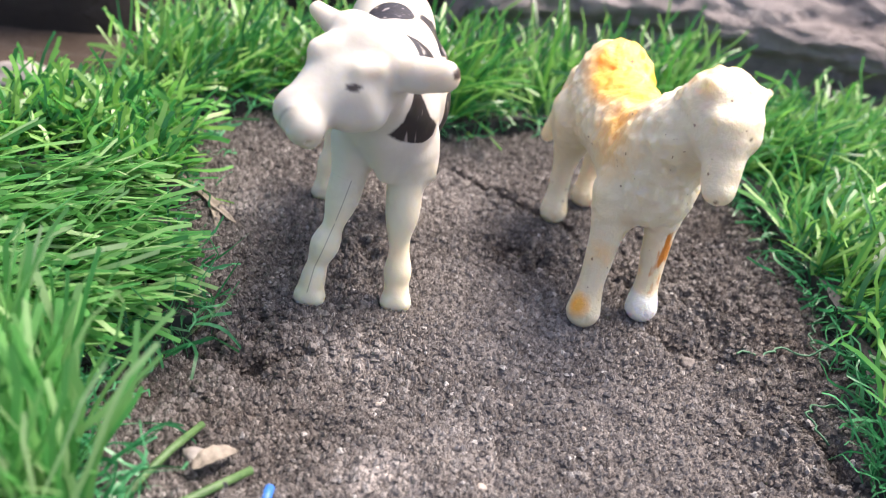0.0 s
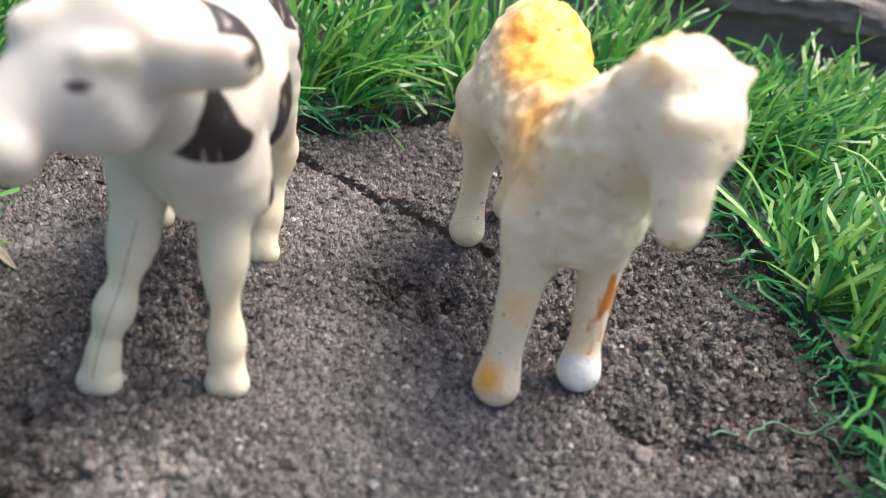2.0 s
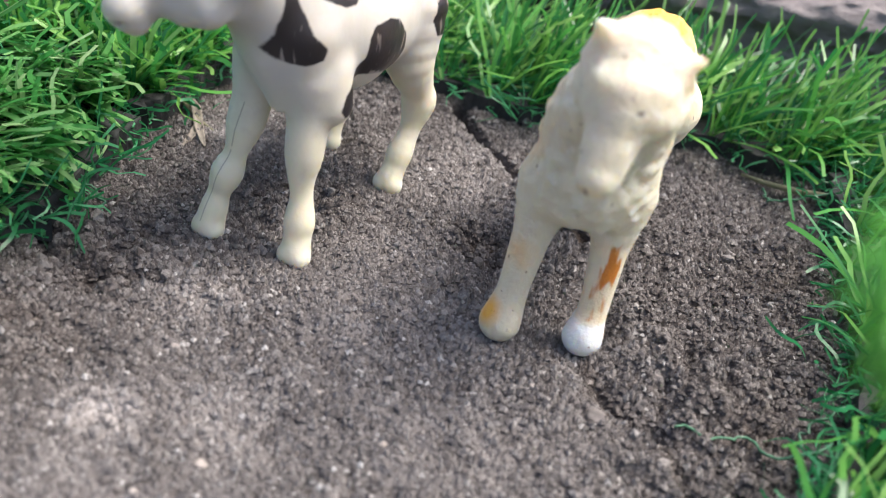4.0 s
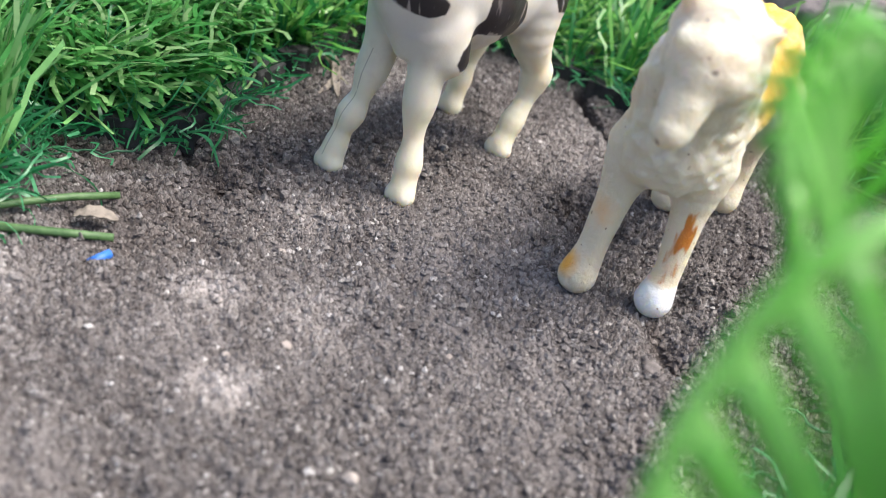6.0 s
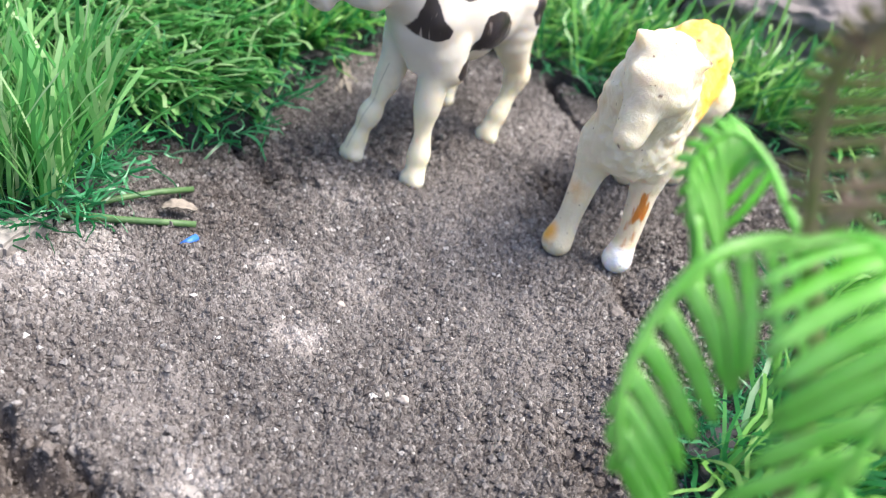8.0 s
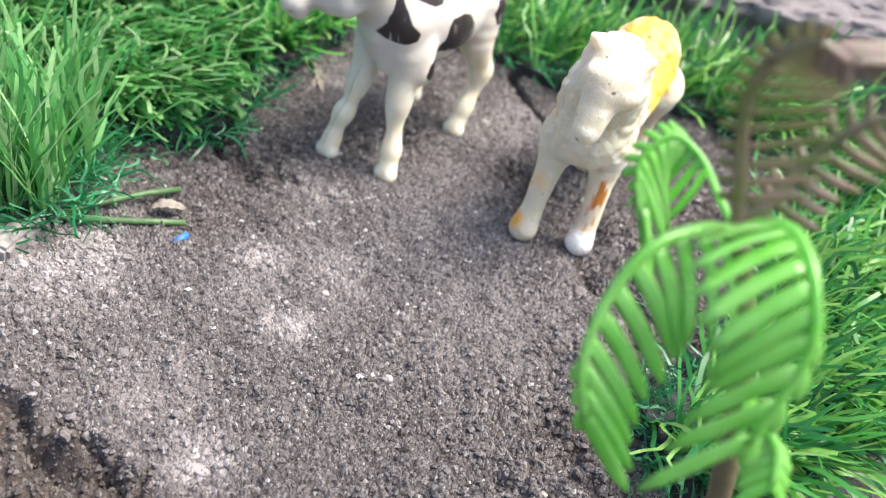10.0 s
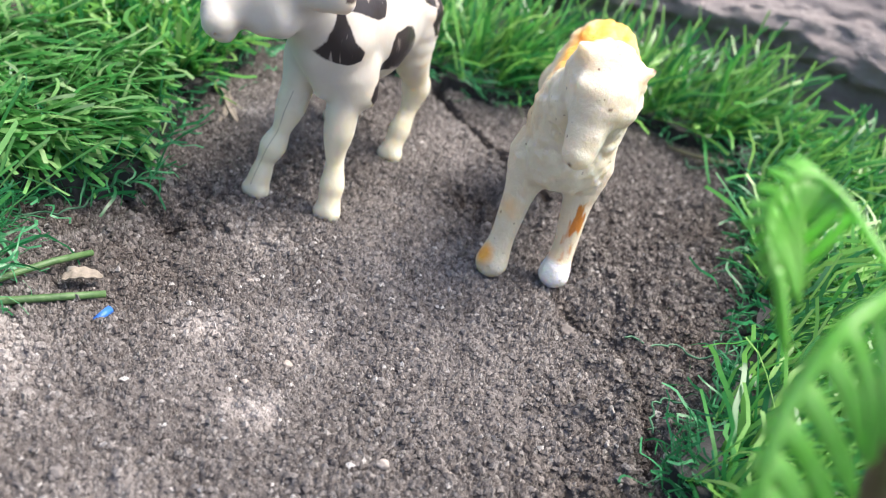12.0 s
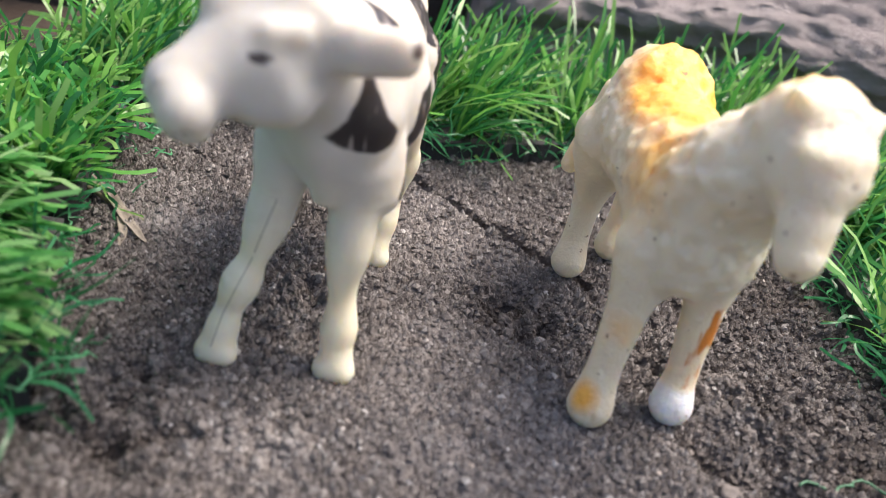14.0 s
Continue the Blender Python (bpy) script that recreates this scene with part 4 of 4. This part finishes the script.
def build_palm():
    r = np.random.default_rng(5)
    plant = empty("palm_plant", 103, 72, 0)
    tagged(plant, "small plastic palm with arching green and brown fronds standing in grass", "plastic plant")
    hub = (89.5, 65.0, 73.0)
    o = Vector(plant.location) / MM
    line = [p - o for p in bezier((103, 72, -1), (104, 73, 25), (97.5, 70, 55), hub, 16)]
    v, f = tube([p * MM for p in line], [MM * (1.9 - 0.7 * n / 15 + 0.15 * (n % 2)) for n in range(16)], 10)
    tagged(mesh_object("trunk", v, f, STEM, plant), "ridged brown plastic trunk")
    frond(plant, [hub, (86.9, 59.1, 75.0), (83.7, 53.0, 74.0), (82.1, 49.0, 68.2), (82.7, 46.0, 61.8), (85.1, 45.1, 55.9)], [((8, 0, -6), 12.8), ((-3, 5, -5), 4.0)], 11, LEAF, r, "glossy light green frond arching over", 0.36, 0.35, 0.25)
    frond(plant, [hub, (92.3, 61.2, 77.3), (95.8, 57.1, 80.0), (99.5, 52.4, 78.2), (101.8, 50.4, 72.1), (100.7, 47.4, 61.8)], [((-8, -4.5, -0.6), 11.8), ((5, 5, -5), 4.5)], 12, LEAF, r, "broad glossy green frond arching over", 0.40, 0.75, 0.12, 0.15)
    frond(plant, [hub, (85.7, 68.1, 74.7), (81.8, 71.0, 76.7), (77.8, 71.0, 77.7), (75.9, 68.0, 74.0), (78.8, 66.6, 69.9)], [((6, -3, -8), 11.5), ((-5, 3, 1.5), 3.0)], 13, LEAF, r, "small curled green frond", 0.45, 0.0, 0.2, 0.0, 0.34, 0.5)
    frond(plant, [hub, (87.7, 63.4, 80.3), (85.9, 61.8, 87.9), (86.5, 59.7, 94.0), (89.4, 59.9, 97.2), (93.1, 60.7, 96.3)], [((6, 3, 0.4), 8.5), ((-4, -1, 0.5), 2.6)], 17, BROWN_LEAF, r, "upright brown-tinged frond with a curled tip", 0.36)
    frond(plant, [hub, (91.5, 66.7, 77.6), (92.5, 68.6, 81.1), (94.5, 69.7, 85.4), (97.4, 70.1, 88.9), (102, 69.5, 91)], [((4, 1, -5), 7.5), ((-3, 1, 2), 3.0)], 12, BROWN_LEAF, r, "brown-tinged frond spreading sideways", 0.34)
    frond(plant, [(99.0, 69.5, 50), (99.4, 60.9, 54.5), (101.7, 57.1, 56.9), (103.9, 56.6, 55.0), (105.0, 54.8, 52.1)], [((-3, -3, -5), 5.0), ((4, 2, -4), 4.0)], 9, LEAF, r, "short low green frond", 0.38)


build_palm()


# ---- twigs, bits and pebbles ----
def stick(name, pts, radii, mat, label, category):
    o = Vector(pts[0]) * MM
    v, f = tube([Vector(p) * MM - o for p in pts], [q * MM for q in radii], 8)
    ob = mesh_object(name, v, f, mat)
    ob.location = o
    return tagged(ob, label, category)


stick("plant_stem", [(-46, 70, 2.2), (-38, 78, 1.6), (-32, 83.5, 1.4), (-26, 89.5, 1.3), (-20.5, 95, 1.2)], [0.5, 0.7, 0.72, 0.72, 0.66], GREEN_STEM, "thin cut green plant stem lying on soil beside the grass", "plant stem")
stick("plant_stem", [(-42, 72, 3.2), (-38, 80, 2.6), (-35.5, 89, 2.4), (-33, 96, 2.2), (-30, 103, 1.6)], [0.5, 0.62, 0.66, 0.68, 0.62], GREEN_STEM, "green plant stem lying on soil, forked away from another", "plant stem")
BLUE = plain("blue_plastic", (0.02, 0.10, 0.42), (0.04, 0.17, 0.55), 300, 0.4)
stick("plastic_scrap", [(-17.4, 88.2, 0.7), (-17.25, 90.1, 1.0), (-17.1, 92.0, 1.3)], [0.78, 0.84, 0.78], BLUE, "short bright blue plastic scrap lying on soil", "plastic scrap")
stick("dry_straw", [(-60, 180, 3), (-52, 177, 2.2), (-46, 174, 1.6), (-41, 173, 1.0)], [0.4, 0.5, 0.45, 0.3], STRAW, "thin dry grey straw lying out of the grass", "straw")


def dry_leaf(points, width, label):
    """A narrow withered leaf, curled across its width."""
    o = Vector(points[0])
    line = smooth_line([Vector(p) - o for p in points], 16)
    verts, faces = [], []
    for n, p in enumerate(line):
        d = (line[min(n + 1, 15)] - line[max(n - 1, 0)]).normalized()
        side = d.cross(Vector((0, 0, 1))).normalized()
        up = side.cross(d)
        w = width * math.sin(math.pi * (0.06 + 0.9 * n / 15)) ** 0.7
        for lift in (0.0, 0.25):
            for k in (-1, -0.5, 0, 0.5, 1):
                verts.append(tuple((p + side * k * w + up * (0.55 * w * k * k + lift + 0.15 * math.sin(n * 1.7 + k))) * MM))
    for n in range(15):
        for base, flip in ((0, 1), (5, 0)):
            for k in range(4):
                q = (n * 10 + base + k, n * 10 + base + k + 1, n * 10 + 10 + base + k + 1, n * 10 + 10 + base + k)
                faces.append(q[::-1] if flip else q)
        faces += [(n * 10, n * 10 + 5, n * 10 + 15, n * 10 + 10), (n * 10 + 4, n * 10 + 14, n * 10 + 19, n * 10 + 9)]
    ob = mesh_object("dry_leaf", verts, faces, DRY)
    ob.location = o * MM
    tagged(ob, label, "dry leaf")


DRY = plain("withered_leaf", (0.14, 0.12, 0.10), (0.30, 0.265, 0.22), 260, 0.8)
dry_leaf([(-57, 181, 3.5), (-50, 177, 2.2), (-44, 171, 1.4), (-39, 166.5, 1.0)], 1.0, "withered grey-brown leaf hanging out of the grass onto soil")
dry_leaf([(-46, 172, 1.4), (-43.5, 168, 1.0), (-42.5, 164, 0.9)], 0.7, "small curled dry leaf lying on soil")
dry_leaf([(-29, 93.5, 1.2), (-26.5, 95.5, 2.0), (-23.5, 98, 1.6)], 1.6, "curled brown dry leaf under the green stem")

PEBBLE = plain("pale_pebble", (0.27, 0.235, 0.21), (0.42, 0.38, 0.345), 500, 0.8)
CLOD = plain("soil_clod", (0.11, 0.098, 0.09), (0.22, 0.197, 0.184), 500, 0.9)
SLAB = plain("grey_stone", (0.19, 0.175, 0.165), (0.34, 0.32, 0.30), 150, 0.9)


def pebble(x, y, size, mat, label, seed):
    v, f = rough_stone(seed)
    v = v * np.array(size)
    ob = mesh_object("pebble", v * MM, f, mat)
    ob.location = (x * MM, y * MM, (ground_height(np.array([float(x)]), np.array([float(y)]))[0] + size[2] * 0.35) * MM)
    tagged(ob, label, "pebble", group="pebbles on the soil")


for n, (x, y, s) in enumerate([(-2.8, 115.1, 1.0), (32.8, 115.8, 0.9), (-27.6, 149.1, 0.7), (1.9, 135.3, 0.7), (45.5, 139.2, 0.8), (15, 99, 1.3), (20, 119, 0.7), (12, 90, 0.9), (19.5, 133, 0.6), (50, 91, 1.0), (75.8, 83.7, 1.3), (22, 161, 0.6), (40, 86, 1.5)]):
    pebble(x, y, (s * 0.72, s * 0.58, s * 0.5), PEBBLE, "small pale grit pebble lying on soil", 60 + n)
pebble(26.7, 49.8, (3.4, 2.0, 0.5), SLAB, "pale crumbling clod of dry earth", 80)
pebble(-30, 98, (2.0, 1.4, 0.9), SLAB, "pale rough stone chip beside green stem", 81)
pebble(56, 140, (1.6, 1.3, 0.9), CLOD, "small grey clod standing out of the soil", 82)
bm = bmesh.new()
bmesh.ops.create_cube(bm, size=1.0)
bmesh.ops.scale(bm, verts=bm.verts, vec=(42 * MM, 19 * MM, 5 * MM))
bmesh.ops.bevel(bm, geom=bm.edges[:], offset=0.8 * MM, segments=2, affect="EDGES")
bmesh.ops.subdivide_edges(bm, edges=[e for e in bm.edges if e.calc_length() > 4 * MM], cuts=10, use_grid_fill=True)
for q in bm.verts:
    q.co += Vector([0.4 * MM * noise.noise(q.co * 300 + Vector((k * 9, 0, 0))) for k in range(3)])
block_mesh = bpy.data.meshes.new("stone_block")
bm.to_mesh(block_mesh)
bm.free()
block_mesh.materials.append(SLAB)
block = new("stone_block", block_mesh)
block.matrix_world = pose(-0.0575, 0.0655, 0.0008, 0, 0, 14)
tagged(block, "flat grey stone block under the edge of the grass mat", "stone block")
pebble(-108, 226, (9, 6, 4), SLAB, "pale stone lying on dark soil behind the grass", 84)


THREAD = plain("dusty_plastic_thread", (0.02, 0.09, 0.05), (0.07, 0.20, 0.11), 300, 0.5)


# ---- loose plastic threads at the edges of the turf ----
def thread(points, width, seed):
    r = np.random.default_rng(seed)
    o = Vector(points[0])
    line = smooth_line([Vector(p) - o + Vector((*r.normal(0, 0.8, 2), 0)) for p in points], 26)
    wob = [p + Vector((0.5 * math.sin(1.3 * n + seed), 0.5 * math.cos(1.1 * n), 0.35 * abs(math.sin(0.9 * n)))) for n, p in enumerate(line)]
    v, f = tube([p * MM for p in wob], [width * MM] * 26, 5)
    ob = mesh_object("plastic_thread", v, f, THREAD)
    ob.location = o * MM
    tagged(ob, "thin curly green plastic thread lying on the soil", "plastic thread", group="loose turf threads")


for n, pts in enumerate([[(88, 150, 5), (82, 146, 2), (77, 148, 0.8), (72, 145, 0.7), (67, 146, 0.7)], [(84, 126, 4), (80, 132, 1), (76, 128, 0.7), (78, 120, 0.7)],
                         [(89, 160, 6), (85, 156, 3), (83, 150, 1), (86, 143, 0.8)], [(-60, 108, 4), (-52, 105, 1.0), (-45, 109, 0.8), (-40, 115, 1.5), (-42, 122, 4)], [(-52, 108, 3), (-50, 103, 0.8), (-56, 99, 0.7)],
                         [(-42, 138, 5), (-37, 136, 1.5), (-36, 130, 0.8)], [(76, 236, 5), (68, 232, 1), (62, 236, 0.8)]]):
    thread(pts, 0.23, n)
stick("grass_blade", [(76, 238, 4), (70, 239, 2.2), (63, 240, 1.2), (57, 241, 0.9)], [0.5, 0.7, 0.6, 0.3], STRAW, "single pale dry plastic blade reaching over soil", "grass blade")
